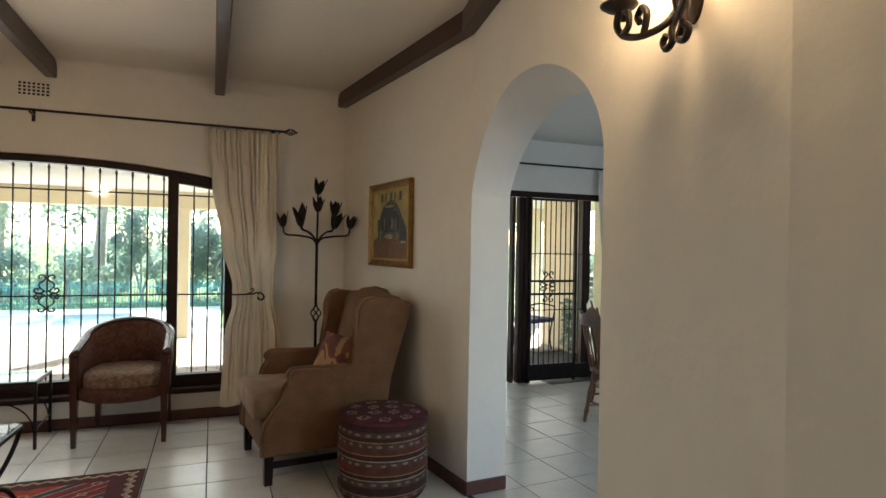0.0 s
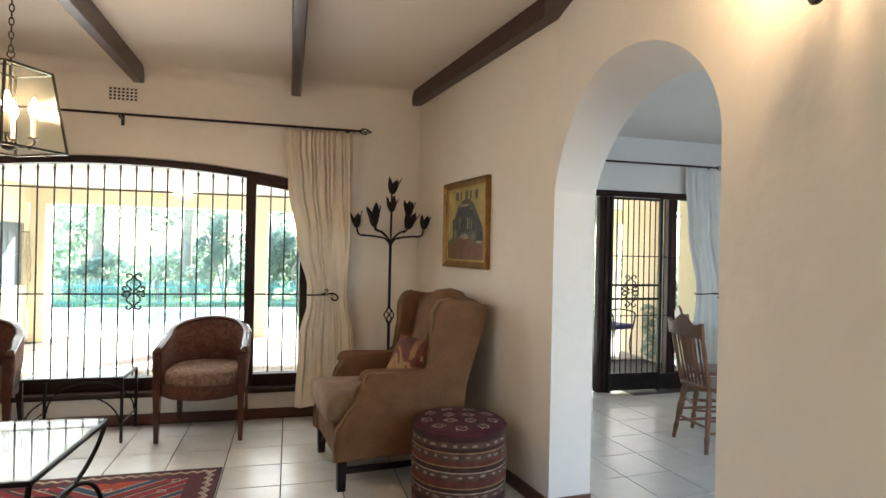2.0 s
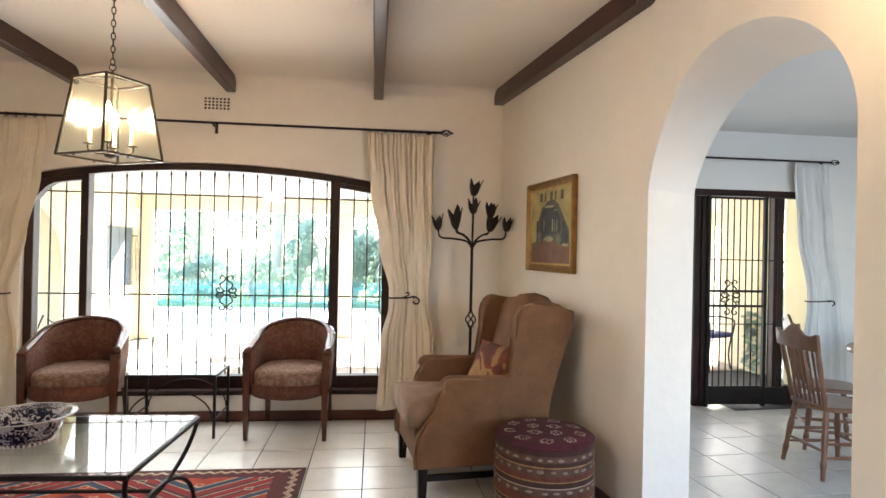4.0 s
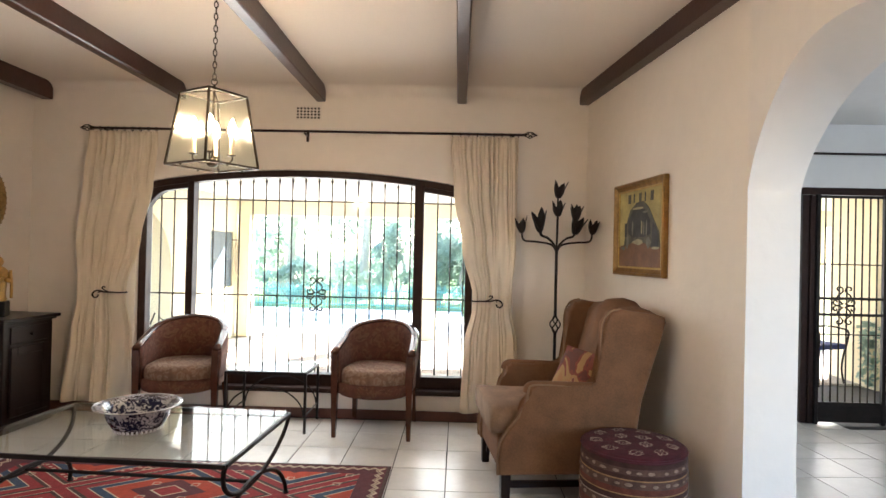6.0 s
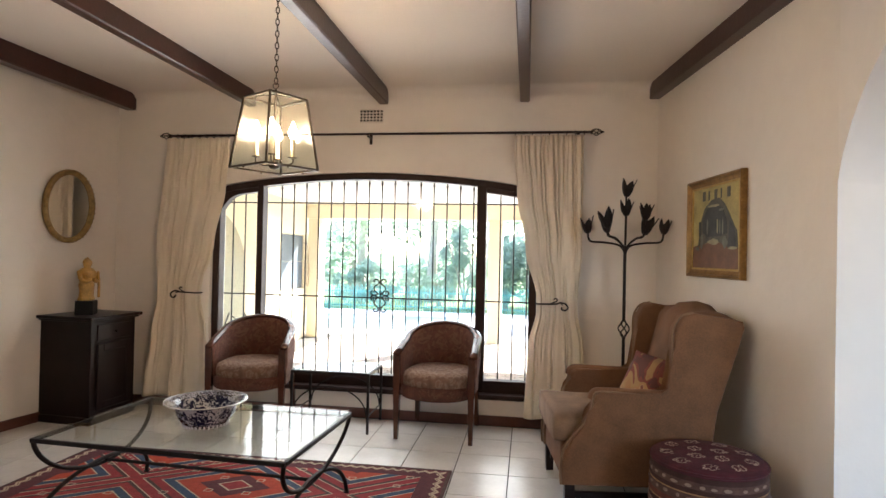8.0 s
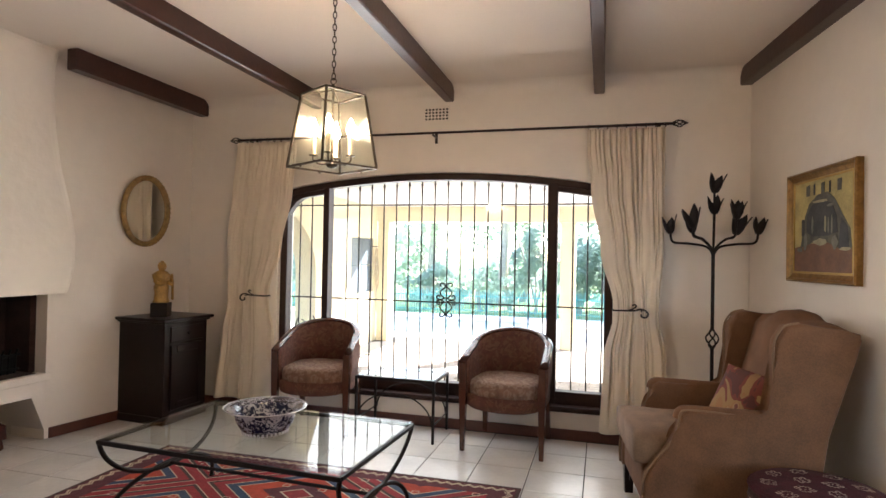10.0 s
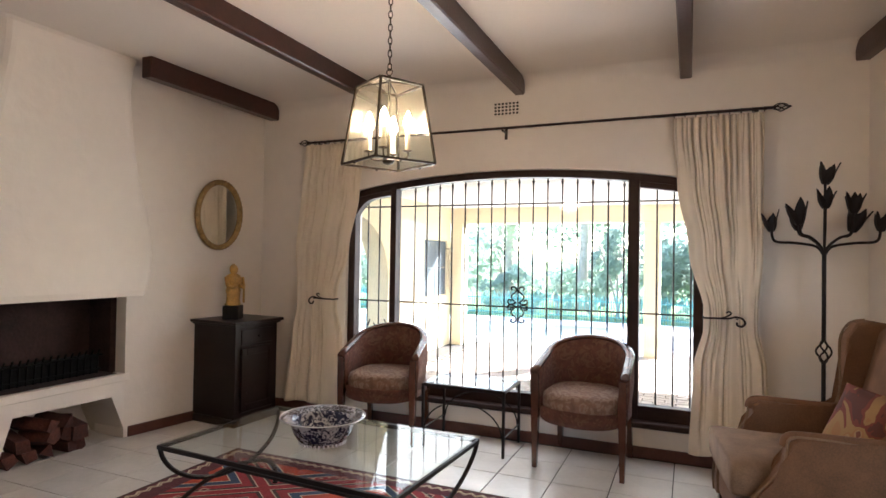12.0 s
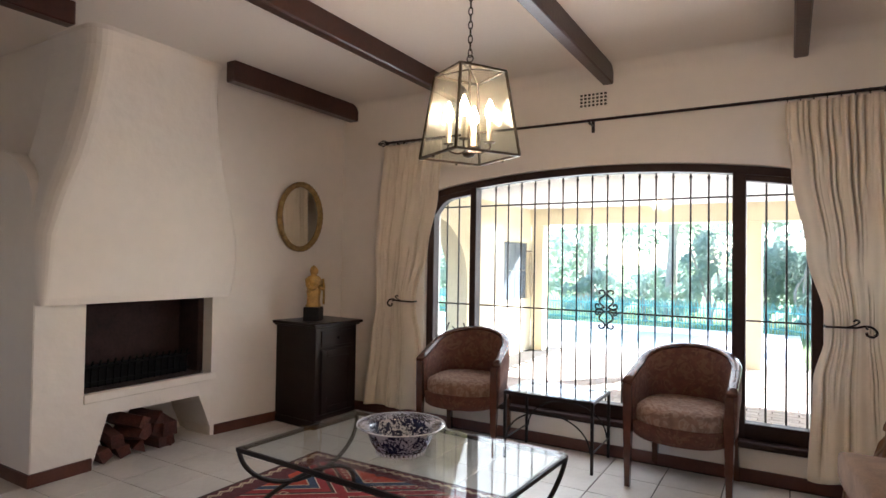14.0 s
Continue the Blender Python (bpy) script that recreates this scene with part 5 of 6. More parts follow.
part("stem", tube([(0, 0, LZ0 + 0.02), (0, 0, LZ1 + 0.05)], 0.006, sides=8), BRASS, LN)
part("hub", lathe([(0.004, 0), (0.022, 0.006), (0.028, 0.018), (0.012, 0.03), (0.006, 0.045)], 16), BRASS, LN).matrix_local = Matrix.Translation((0, 0, LZ0 - 0.004))
part("loop", tube([(0.014 * math.cos(a), 0, LZ1 + 0.062 + 0.014 * math.sin(a)) for a in [k * math.tau / 14 for k in range(14)]], 0.003, sides=5, closed=True), BRASS, LN)
BULB = glow_mat("lit_bulb", (1.0, 0.76, 0.46), 16.0)
CANDLE = mat("candle_sleeve", (0.70, 0.60, 0.45), 0.5)
for k in range(4):
    v = lc(k, 0.085, 0)
    part("arm", tube(smooth_path([(0, 0, LZ0 + 0.03), (v.x * 0.5, v.y * 0.5, LZ0 + 0.015), (v.x, v.y, LZ0 + 0.03), (v.x, v.y, LZ0 + 0.06)]), 0.004, sides=6), BRASS, LN)
    cd = part("candle", lathe([(0.011, 0), (0.011, 0.09), (0.004, 0.092)], 12), CANDLE, LN)
    cd.matrix_local = Matrix.Translation((v.x, v.y, LZ0 + 0.055))
    part("drip_pan", lathe([(0.005, 0), (0.02, 0.003), (0.022, 0.007), (0.006, 0.006)], 14), BRASS, LN).matrix_local = Matrix.Translation((v.x, v.y, LZ0 + 0.05))
    part("bulb", lathe([(0.007, 0), (0.015, 0.014), (0.016, 0.025), (0.009, 0.045), (0.002, 0.062)], 14), BULB, cd, "glowing flame-shaped bulb", smooth=True).matrix_local = Matrix.Translation((0, 0, 0.092)) @ Matrix.Scale(1.3, 4)
z = LZ1 + 0.085
i = 0
while z < H - 0.02:
    lk = tube([(0.008 * math.cos(a), 0, 0.017 * math.sin(a)) for a in [k * math.tau / 12 for k in range(12)]], 0.0028, sides=5, closed=True)
    part("chain_link", lk, BRASS, LN).matrix_local = Matrix.Translation((0, 0, z)) @ Matrix.Rotation(radians(90 * (i % 2) + 20), 4, "Z")
    z += 0.0285
    i += 1
part("ceiling_rose", lathe([(0.045, 0.0), (0.04, -0.01), (0.012, -0.022), (0.004, -0.03)], 18), BRASS, LN).matrix_local = Matrix.Translation((0, 0, H))
lamp("lantern_light", "POINT", 1.15, (1.0, 0.74, 0.45), Matrix.Translation((LX, LY, LZ0 + 0.185)), radius=0.07)

# ---- wall sconce ----
u_s = Vector((EX - KX, EY - KY, 0)).normalized()
n_s = Vector((0, 0, 1)).cross(u_s)
n_s = -n_s if n_s.x > 0 else n_s
sm = Matrix((u_s, Vector((0, 0, 1)), n_s)).transposed().to_4x4()
sm.translation = Vector((KX + (EX - KX) * sy(0.80), 0.80, 1.972))
SC = thing("wall_sconce", sm, "scrolled brown iron wall sconce with lit bulbs beside the archway", "sconce")
part("wall_plate", loft([[(0.035 * math.cos(a), 0.075 * math.sin(a), h) for a in [k * math.tau / 20 for k in range(20)]] for h in (0.0, 0.01)]), RODIRON, SC)
for s in (-1, 1):
    part("arm", tube(smooth_path([(0, 0.03, 0.012), (s * 0.02, -0.06, 0.05), (s * 0.07, -0.085, 0.09), (s * 0.125, -0.068, 0.11), (s * 0.150, -0.035, 0.115), (s * 0.14, 0.0, 0.115)]), 0.009, sides=8), RODIRON, SC)
    part("curl", tube(smooth_path([(s * 0.07, -0.085, 0.09), (s * 0.055, -0.04, 0.09), (s * 0.075, -0.015, 0.09), (s * 0.095, -0.03, 0.09), (s * 0.085, -0.048, 0.09)]), 0.0088, sides=8), RODIRON, SC)
    part("lower_curl", tube(smooth_path([(s * 0.005, -0.01, 0.03), (s * 0.02, -0.08, 0.045), (s * 0.012, -0.115, 0.05), (s * 0.035, -0.125, 0.05), (s * 0.048, -0.105, 0.05), (s * 0.035, -0.092, 0.05)]), 0.0088, sides=8), RODIRON, SC)
    part("dish", lathe([(0.006, 0), (0.03, 0.004), (0.046, 0.014), (0.048, 0.018), (0.03, 0.010), (0.006, 0.008)], 20), RODIRON, SC, smooth=True).matrix_local = Matrix.Translation((s * 0.14, -0.004, 0.115)) @ Matrix.Rotation(radians(-90), 4, "X")
    cd = part("candle", lathe([(0.012, 0), (0.012, 0.07), (0.004, 0.072)], 12), CANDLE, SC)
    cd.matrix_local = Matrix.Translation((s * 0.14, 0.006, 0.115)) @ Matrix.Rotation(radians(-90), 4, "X")
    part("bulb", lathe([(0.007, 0), (0.015, 0.014), (0.016, 0.025), (0.009, 0.045), (0.002, 0.062)], 14), BULB, cd, "glowing flame-shaped bulb", smooth=True).matrix_local = Matrix.Translation((0, 0, 0.073))
    part("inner_curl", tube(smooth_path([(s * 0.125, -0.066, 0.112), (s * 0.098, -0.052, 0.112), (s * 0.100, -0.022, 0.112), (s * 0.118, -0.016, 0.112), (s * 0.124, -0.034, 0.112)]), 0.0085, sides=8), RODIRON, SC)
    wp = sm @ Vector((s * 0.14, 0.155, 0.115))
    lamp("sconce_light", "POINT", 0.9, (1.0, 0.70, 0.38), Matrix.Translation(wp), radius=0.018)


# ---- dining room: garden door ----
DR = tagged(new("door_1"), "dark wooden sliding garden door, standing open", "door", kind="structure")
for x0, x1, yo in ((2.56, 2.60, 0), (2.85, 2.885, 0), (2.918, 2.97, -0.02), (2.973, 3.028, -0.035), (3.70, 3.79, 0), (4.14, 4.20, 0)):
    part("post", box(x0, x1, DY + 0.03 + yo, DY + 0.11 + yo, 0.0, 1.90, 0.004), FRAMEWOOD, DR)
part("head_rail", box(2.56, 4.20, DY + 0.02, DY + 0.12, 1.905, 1.965, 0.004), FRAMEWOOD, DR)
part("bottom_rail", box(3.79, 4.14, DY + 0.04, DY + 0.10, 0.0, 0.17, 0.004), FRAMEWOOD, DR)
pn = part("pane", box(3.79, 4.14, DY + 0.068, DY + 0.072, 0.17, 1.905), GLASS, DR)
pn.visible_shadow = False
pn = part("pane", box(2.60, 2.85, DY + 0.068, DY + 0.072, 0.02, 1.905), GLASS, DR)
pn.visible_shadow = False
GT = thing("security_gate", pose(3.03, DY - 0.01, 0), "black iron security gate with scroll ornament in the garden door", "gate")
for x in (0.0, 0.55):
    part("stile", box(x - 0.016, x + 0.016, -0.016, 0.016, 0.0, 1.905, 0.002), IRON, GT)
part("kick_plate", box(0.016, 0.745, -0.012, 0.012, 0.02, 0.168, 0.002), IRON, GT)
for z in (0.175, 0.908, 1.042, 1.885):
    part("rail", box(0.016, 0.534, -0.011, 0.011, z - 0.011, z + 0.011, 0.002), IRON, GT)
for i in range(8):
    x = 0.062 + 0.0608 * i
    part("bar", tube([(x, 0, 0.17), (x, 0, 1.89)], 0.0065, sides=6), IRON, GT)
for x in (0.62, 0.70, 0.76):
    part("bar", tube([(x, 0.04, 0.17), (x, 0.04, 1.90)], 0.0065, sides=6), IRON, GT)
for z in (0.742, 1.325):
    part("thin_rail", tube([(0.016, 0.012, z), (0.78, 0.02, z)], 0.005, sides=6), IRON, GT)
ornament(GT, 0.215, 0.985, 0.155, -0.014, IRON)
DROD = thing("curtain_rod", pose(0, 0, 0), "dark iron curtain rod above the garden door", "curtain rod")
part("rod", tube([(2.0, DY - 0.10, 2.228), (4.14, DY - 0.10, 2.228)], 0.0095, sides=8), RODIRON, DROD)
cage(DROD, 4.14, DY - 0.10, 2.228, 1)
for x in (2.1, 4.06):
    part("bracket", box(x - 0.007, x + 0.007, DY - 0.10, DY, 2.208, 2.221, 0.002), RODIRON, DROD)
WHITECLOTH = mat("white_curtain_cloth", (0.72, 0.71, 0.68), 0.9, vary=0.05, scale=5, bump=0.1, bscale=300)
curtain("curtain", [(2.21, 3.79, 4.12, 0.012), (2.1, 3.79, 4.13, 0.024), (1.6, 3.83, 4.18, 0.028), (1.0, 3.94, 4.26, 0.024), (0.93, 3.94, 4.26, 0.022), (0.5, 3.90, 4.32, 0.03), (0.08, 3.88, 4.34, 0.032)], DY - 0.10, 9, 8, "white gathered curtain beside the garden door", WHITECLOTH)
tb = thing("curtain_holdback", pose(3.93, DY - 0.14, 0.965), "black iron curtain holdback with a scrolled end", "curtain holdback", "curtain holdbacks")
part("arm", tube(smooth_path([(0, 0.06, 0), (0.005, -0.005, 0), (0.07, -0.018, 0.002), (0.18, -0.018, 0.01), (0.215, -0.018, 0.004), (0.225, -0.018, -0.02), (0.205, -0.018, -0.035)]), 0.0065, sides=6), IRON, tb)
part("wall_arm", tube([(0.19, -0.012, 0.0), (0.19, 0.14, 0.0)], 0.005, sides=6), IRON, tb)

# ---- dining furniture ----
OAK = mat("honey_oak", (0.155, 0.06, 0.024), 0.35, vary=0.3, scale=9, bump=0.08, bscale=80, coat=0.2)


def dining_chair():
    c = thing("dining_chair", pose(0, 0, 0), "turned oak dining chair with a pressed spindle back", "chair", "chairs round the dining table")
    rings = []
    for z, g in ((0.435, 0.96), (0.44, 1.0), (0.458, 1.0), (0.465, 0.95)):
        rings.append([(0.215 * g * math.copysign(abs(math.cos(a)) ** 0.6, math.cos(a)), 0.215 * g * math.copysign(abs(math.sin(a)) ** 0.6, math.sin(a)), z) for a in [k * math.tau / 28 for k in range(28)]])
    part("seat", loft(rings), OAK, c)
    prof = [(0, 0.014), (0.06, 0.016), (0.10, 0.021), (0.13, 0.015), (0.26, 0.023), (0.32, 0.016), (0.35, 0.021), (0.44, 0.016)]
    for x0, y0 in ((-1, 1), (-1, -1), (1, 1), (1, -1)):
        top, bot = Vector((x0 * 0.15, y0 * 0.15, 0.44)), Vector((x0 * 0.205, y0 * 0.205, 0.0))
        part("leg", tube([bot + (top - bot) * (z / 0.44) for z, r in prof], 0.02, sides=10, taper=[r for z, r in prof]), OAK, c)
    for y in (-1, 1):
        for z in (0.14, 0.23):
            part("stretcher", tube([(-0.18, y * 0.183, z), (0, y * 0.183, z), (0.18, y * 0.183, z)], 0.01, sides=8, taper=[0.008, 0.013, 0.008]), OAK, c)
    for x in (-1, 1):
        part("stretcher", tube([(x * 0.183, -0.18, 0.18), (x * 0.183, 0, 0.18), (x * 0.183, 0.18, 0.18)], 0.01, sides=8, taper=[0.008, 0.013, 0.008]), OAK, c)
    lean = lambda z: -0.165 - 0.20 * (z - 0.45)
    for y in (-1, 1):
        part("back_post", tube([(lean(z), y * (0.165 + 0.05 * (z - 0.45)), z) for z in (0.45, 0.52, 0.6, 0.72, 0.86, 0.93)], 0.015, sides=10, taper=[0.015, 0.019, 0.013, 0.018, 0.014, 0.012]), OAK, c)
    for i in range(6):
        y = -0.115 + 0.046 * i
        part("spindle", tube([(lean(z), y * (1 + 0.25 * (z - 0.45)), z) for z in (0.455, 0.55, 0.66, 0.78, 0.83)], 0.008, sides=8, taper=[0.006, 0.010, 0.007, 0.009, 0.006]), OAK, c)
    rings = []
    for i in range(19):
        u = -1 + 2 * i / 18
        y = u * 0.215
        zt = 0.955 + 0.03 * math.cos(u * 5.2) * (1 - 0.3 * u * u) - 0.03 * u * u
        xb = lean(0.88) - 0.02 * (1 - u * u)
        rings.append([(xb + 0.012, y, 0.82), (xb - 0.008, y, 0.82), (xb - 0.022, y, zt - 0.006), (xb - 0.016, y, zt), (xb - 0.006, y, zt), (xb, y, zt - 0.006)])
    part("crest_rail", loft(rings), OAK, c)
    return c


DC = dining_chair()
DC.matrix_basis = pose(2.975, 3.435, 0, 0, 0, -4) @ Matrix.Diagonal((0.93, 0.93, 0.95, 1))
copy_thing(DC, pose(3.34, 3.90, 0, 0, 0, -24))
DT = thing("dining_table", pose(3.80, 3.35, 0), "round oak pedestal dining table", "dining table")
part("tabletop", lathe([(0.56, 0.715), (0.60, 0.72), (0.605, 0.735), (0.60, 0.748), (0.58, 0.752)], 56), OAK, DT)
part("apron", lathe([(0.50, 0.64), (0.50, 0.715)], 48), OAK, DT)
part("pedestal", lathe([(0.16, 0.10), (0.17, 0.16), (0.10, 0.22), (0.09, 0.34), (0.13, 0.44), (0.09, 0.54), (0.14, 0.64)], 24), OAK, DT)
for k in range(4):
    a = math.tau * k / 4 + 0.35
    part("foot", tube(smooth_path([(0.08 * math.cos(a), 0.08 * math.sin(a), 0.18), (0.25 * math.cos(a), 0.25 * math.sin(a), 0.15), (0.40 * math.cos(a), 0.40 * math.sin(a), 0.055), (0.47 * math.cos(a), 0.47 * math.sin(a), 0.04)]), 0.035, sides=10), OAK, DT)

# ---- outside: veranda, pool, garden ----
YELLOW = mat("pale_yellow_plaster", (0.78, 0.69, 0.50), 0.85, vary=0.05, scale=1.5)
VWHITE = mat("veranda_ceiling_paint", (0.84, 0.83, 0.81), 0.9, vary=0.03)
BRICKM = mat("brick_paving", (0.46, 0.40, 0.36), 0.85, vary=0.2, scale=12, bump=0.2, bscale=60, spread=0.18)
LAWN = mat("lawn_grass", (0.10, 0.16, 0.04), 0.95, vary=0.35, scale=20, bump=0.4, bscale=90)
POOLSIDE = mat("pale_pool_paving", (0.66, 0.63, 0.58), 0.8, vary=0.1, scale=3)
gb = box(-300, 300, DY + 0.2, 500, -0.6, -0.22)
structure("ground", gb, LAWN, "lawn")
structure("pavement", box(-9, 7, DY + 0.2, 9.9, -0.22, -0.09), GROUT, "brick paved veranda floor")
structure("pool_paving", box(-14, 0.2, 9.9, 14.6, -0.22, -0.12), POOLSIDE, "pale paving round the pool")
WATER = mat("pool_water", (0.62, 0.75, 0.76), 0.05, vary=0.05, scale=2)
structure("water", box(-9.5, -1.4, 10.9, 13.4, -0.119, -0.112), WATER, "pale blue pool water")
structure("veranda_ceiling", box(-9, 7, DY + 0.2, 9.72, 2.15, 2.3), VWHITE, "white veranda ceiling")
structure("veranda_beam", box(-3.62, 7, 9.40, 9.70, 1.90, 2.15, 0.006), YELLOW, "pale yellow veranda beam")
for x0, x1 in ((-3.56, -3.36), (-0.53, -0.31), (2.9, 3.2), (5.6, 5.9)):
    structure("veranda_column", box(x0, x1, 9.41, 9.69, -0.09, 1.9, 0.008), YELLOW, "pale yellow veranda column")
L0, L1 = 5.2, 9.45
ly = lambda y: (y - L0) / (L1 - L0)
ah = [(ly(6.35 - 0.95 * math.cos(math.pi * i / 20)), 1.05 + 0.80 * math.sin(math.pi * i / 20)) for i in range(21)]
structure("wing_wall", wall_panel((-3.58, L0), (-3.58, L1), (-3.88, L0), (-3.88, L1), 2.15, [(ly(5.40), ly(7.30), ah, 0.0), (ly(8.42), ly(9.30), [(ly(8.42), 1.61), (ly(9.30), 1.61)], 0.73)], z0=-0.09), YELLOW, "pale yellow wing wall with an arch and a shuttered hatch")
SH = thing("shutter", pose(-3.62, 8.86, 0.73), "dark blue-grey wooden shutter in the yellow wall", "shutter")
SLATE = mat("blue_grey_paint", (0.075, 0.10, 0.125), 0.5, vary=0.1, scale=8)
for y0, y1 in ((-0.43, -0.003), (0.003, 0.43)):
    for z0, z1 in ((0.01, 0.44), (0.447, 0.87)):
        part("panel", box(-0.02, 0.02, y0, y1, z0, z1, 0.004), SLATE, SH)
structure("veranda_wall_east", box(4.75, 5.0, DY + 0.21, 6.2, -0.09, 2.149), YELLOW, "pale yellow veranda wall")
structure("veranda_column", box(4.75, 5.0, 6.66, 7.5, -0.09, 2.149, 0.008), YELLOW, "pale yellow veranda pillar")
structure("wing_return", box(-3.58, -3.50, 5.2, 5.34, -0.09, 2.15), YELLOW, "pale yellow wall edge")
RP = thing("rope_coil", pose(-3.55, 9.36, 1.30), "cream rope coils hanging on the yellow wall", "rope")
ROPE = mat("cream_rope", (0.5, 0.42, 0.30), 0.9, vary=0.2, scale=40)
for k in range(3):
    part("coil", tube([(0.01 * k, 0.06 * math.cos(a), -0.05 - 0.14 * k + 0.20 * math.sin(a)) for a in [j * math.tau / 16 for j in range(16)]], 0.012, sides=6, closed=True), ROPE, RP)
part("hook", tube([(-0.03, -0.1, 0.18), (0.0, 0.1, 0.18)], 0.008, sides=6), IRON, RP)

def leaf_mat(name, base):
    """Leaves that let part of the light through."""
    m = mat(name, base, 0.55, vary=0.5, scale=3)
    nt = m.node_tree
    bs = nt.nodes["Principled BSDF"]
    tr = nt.nodes.new("ShaderNodeBsdfTranslucent")
    tr.inputs[0].default_value = (base[0] * 3.8, base[1] * 4.0, base[2] * 4.0, 1)
    mx = nt.nodes.new("ShaderNodeMixShader")
    mx.inputs[0].default_value = 0.7
    nt.links.new(bs.outputs[0], mx.inputs[1])
    nt.links.new(tr.outputs[0], mx.inputs[2])
    nt.links.new(mx.outputs[0], nt.nodes["Material Output"].inputs[0])
    return m


# blue pool fence
TURQ = mat("turquoise_fence_paint", (0.12, 0.45, 0.46), 0.5, vary=0.1, scale=5)
FN = thing("pool_fence", pose(0, 0, -0.22), "turquoise painted metal pool fence with hooped tops", "fence")


def fence_run(xa, ya, xb, yb):
    n = int(math.hypot(xb - xa, yb - ya) / 0.13)
    bm = bmesh.new()
    for i in range(n):
        t0, t1 = i / n, (i + 0.55) / n
        ax, ay, bx, by = xa + (xb - xa) * t0, ya + (yb - ya) * t0, xa + (xb - xa) * t1, ya + (yb - ya) * t1
        mx, my = (ax + bx) / 2, (ay + by) / 2
        tube([(ax, ay, 0.02), (ax, ay, 0.62), (mx, my, 0.70), (bx, by, 0.62), (bx, by, 0.02)], 0.011, bm=bm, sides=4)
    ob = part("hoops", bm, TURQ, FN, kind="stuff")
    for z in (0.14, 0.52):
        part("rail", tube([(xa, ya, z), (xb, yb, z)], 0.014, sides=6), TURQ, FN)


fence_run(-10.0, 15.4, -0.2, 15.4)
fence_run(-0.2, 15.4, 3.2, 12.2)
fence_run(-10.0, 15.4, -10.0, 9.0)

LEAF = leaf_mat("garden_leaves", (0.112, 0.138, 0.12))
PALM = leaf_mat("palm_fronds", (0.12, 0.155, 0.10))
TRUNK = mat("pale_trunk", (0.38, 0.34, 0.28), 0.9, vary=0.3, scale=7, bump=0.5, bscale=30)


def leaf_cloud(r, lumps, count, size):
    """Many small leaves over uneven lumps (x, y, z, rx, ry, rz)."""
    vs, fs = [], []
    for i in range(count):
        x, y, z, rx, ry, rz = r.choice(lumps)
        d = Vector((r.gauss(0, 1), r.gauss(0, 1), r.gauss(0, 1))).normalized() * (r.uniform(0.25, 1.0) ** 0.4) * r.uniform(0.85, 1.12)
        c = Vector((x + d.x * rx, y + d.y * ry, z + d.z * rz))
        u = Vector((r.gauss(0, 1), r.gauss(0, 1), r.gauss(0, 1))).normalized()
        w = u.orthogonal().normalized()
        s = size * r.uniform(0.6, 1.4)
        k = len(vs)
        vs += [tuple(c - u * s), tuple(c + w * s * 0.45), tuple(c + u * s), tuple(c - w * s * 0.45)]
        fs.append((k, k + 1, k + 2, k + 3))
    me = bpy.data.meshes.new("leaves")
    me.from_pydata(vs, [], fs)
    return me


def leafy(name, lumps, count, size, seed, parent, material):
    me = leaf_cloud(random.Random(seed), lumps, count, size)
    me.materials.append(material)
    ob = new(name, me)
    ob.parent = parent
    return ob


def shrub(x, y, w, h, seed, leaves):
    r = random.Random(seed)
    t = thing("shrub", pose(x, y, -0.22), "rounded green shrub behind the pool fence", "shrub", "garden shrubs")
    for k in range(3):
        part("stem", tube(smooth_path([(0.05 * k, 0, 0), (r.uniform(-0.2, 0.2) * w, 0.05, h * 0.4), (r.uniform(-0.4, 0.4) * w, 0.1, h * 0.75)]), 0.03, sides=6), TRUNK, t)
    lumps = []
    for k in range(14):
        u, q = r.uniform(-0.5, 0.5), r.uniform(0.12, 0.88)
        q = min(q, 0.92 - 0.8 * abs(u) ** 1.6)
        lumps.append((u * w, r.uniform(-0.35, 0.35), q * h, w * r.uniform(0.09, 0.2), 0.3, h * r.uniform(0.08, 0.16)))
    leafy("leaves", lumps, leaves, 0.06, seed + 9, t, LEAF)
    return t


for i, (x, y, w, h, n) in enumerate([(-4.75, 16.7, 1.9, 1.5, 1900), (-3.3, 16.6, 0.7, 1.35, 600), (-1.75, 16.8, 1.25, 2.6, 2300), (-6.9, 17.0, 1.6, 1.3, 1300), (-8.6, 16.8, 2.0, 1.6, 1500), (-2.55, 17.4, 0.7, 1.0, 450), (0.35, 16.6, 1.9, 2.3, 2600), (1.9, 15.6, 1.5, 1.7, 1300), (-0.55, 17.2, 0.9, 1.5, 700)]):
    shrub(x, y, w, h, 300 + i, n)


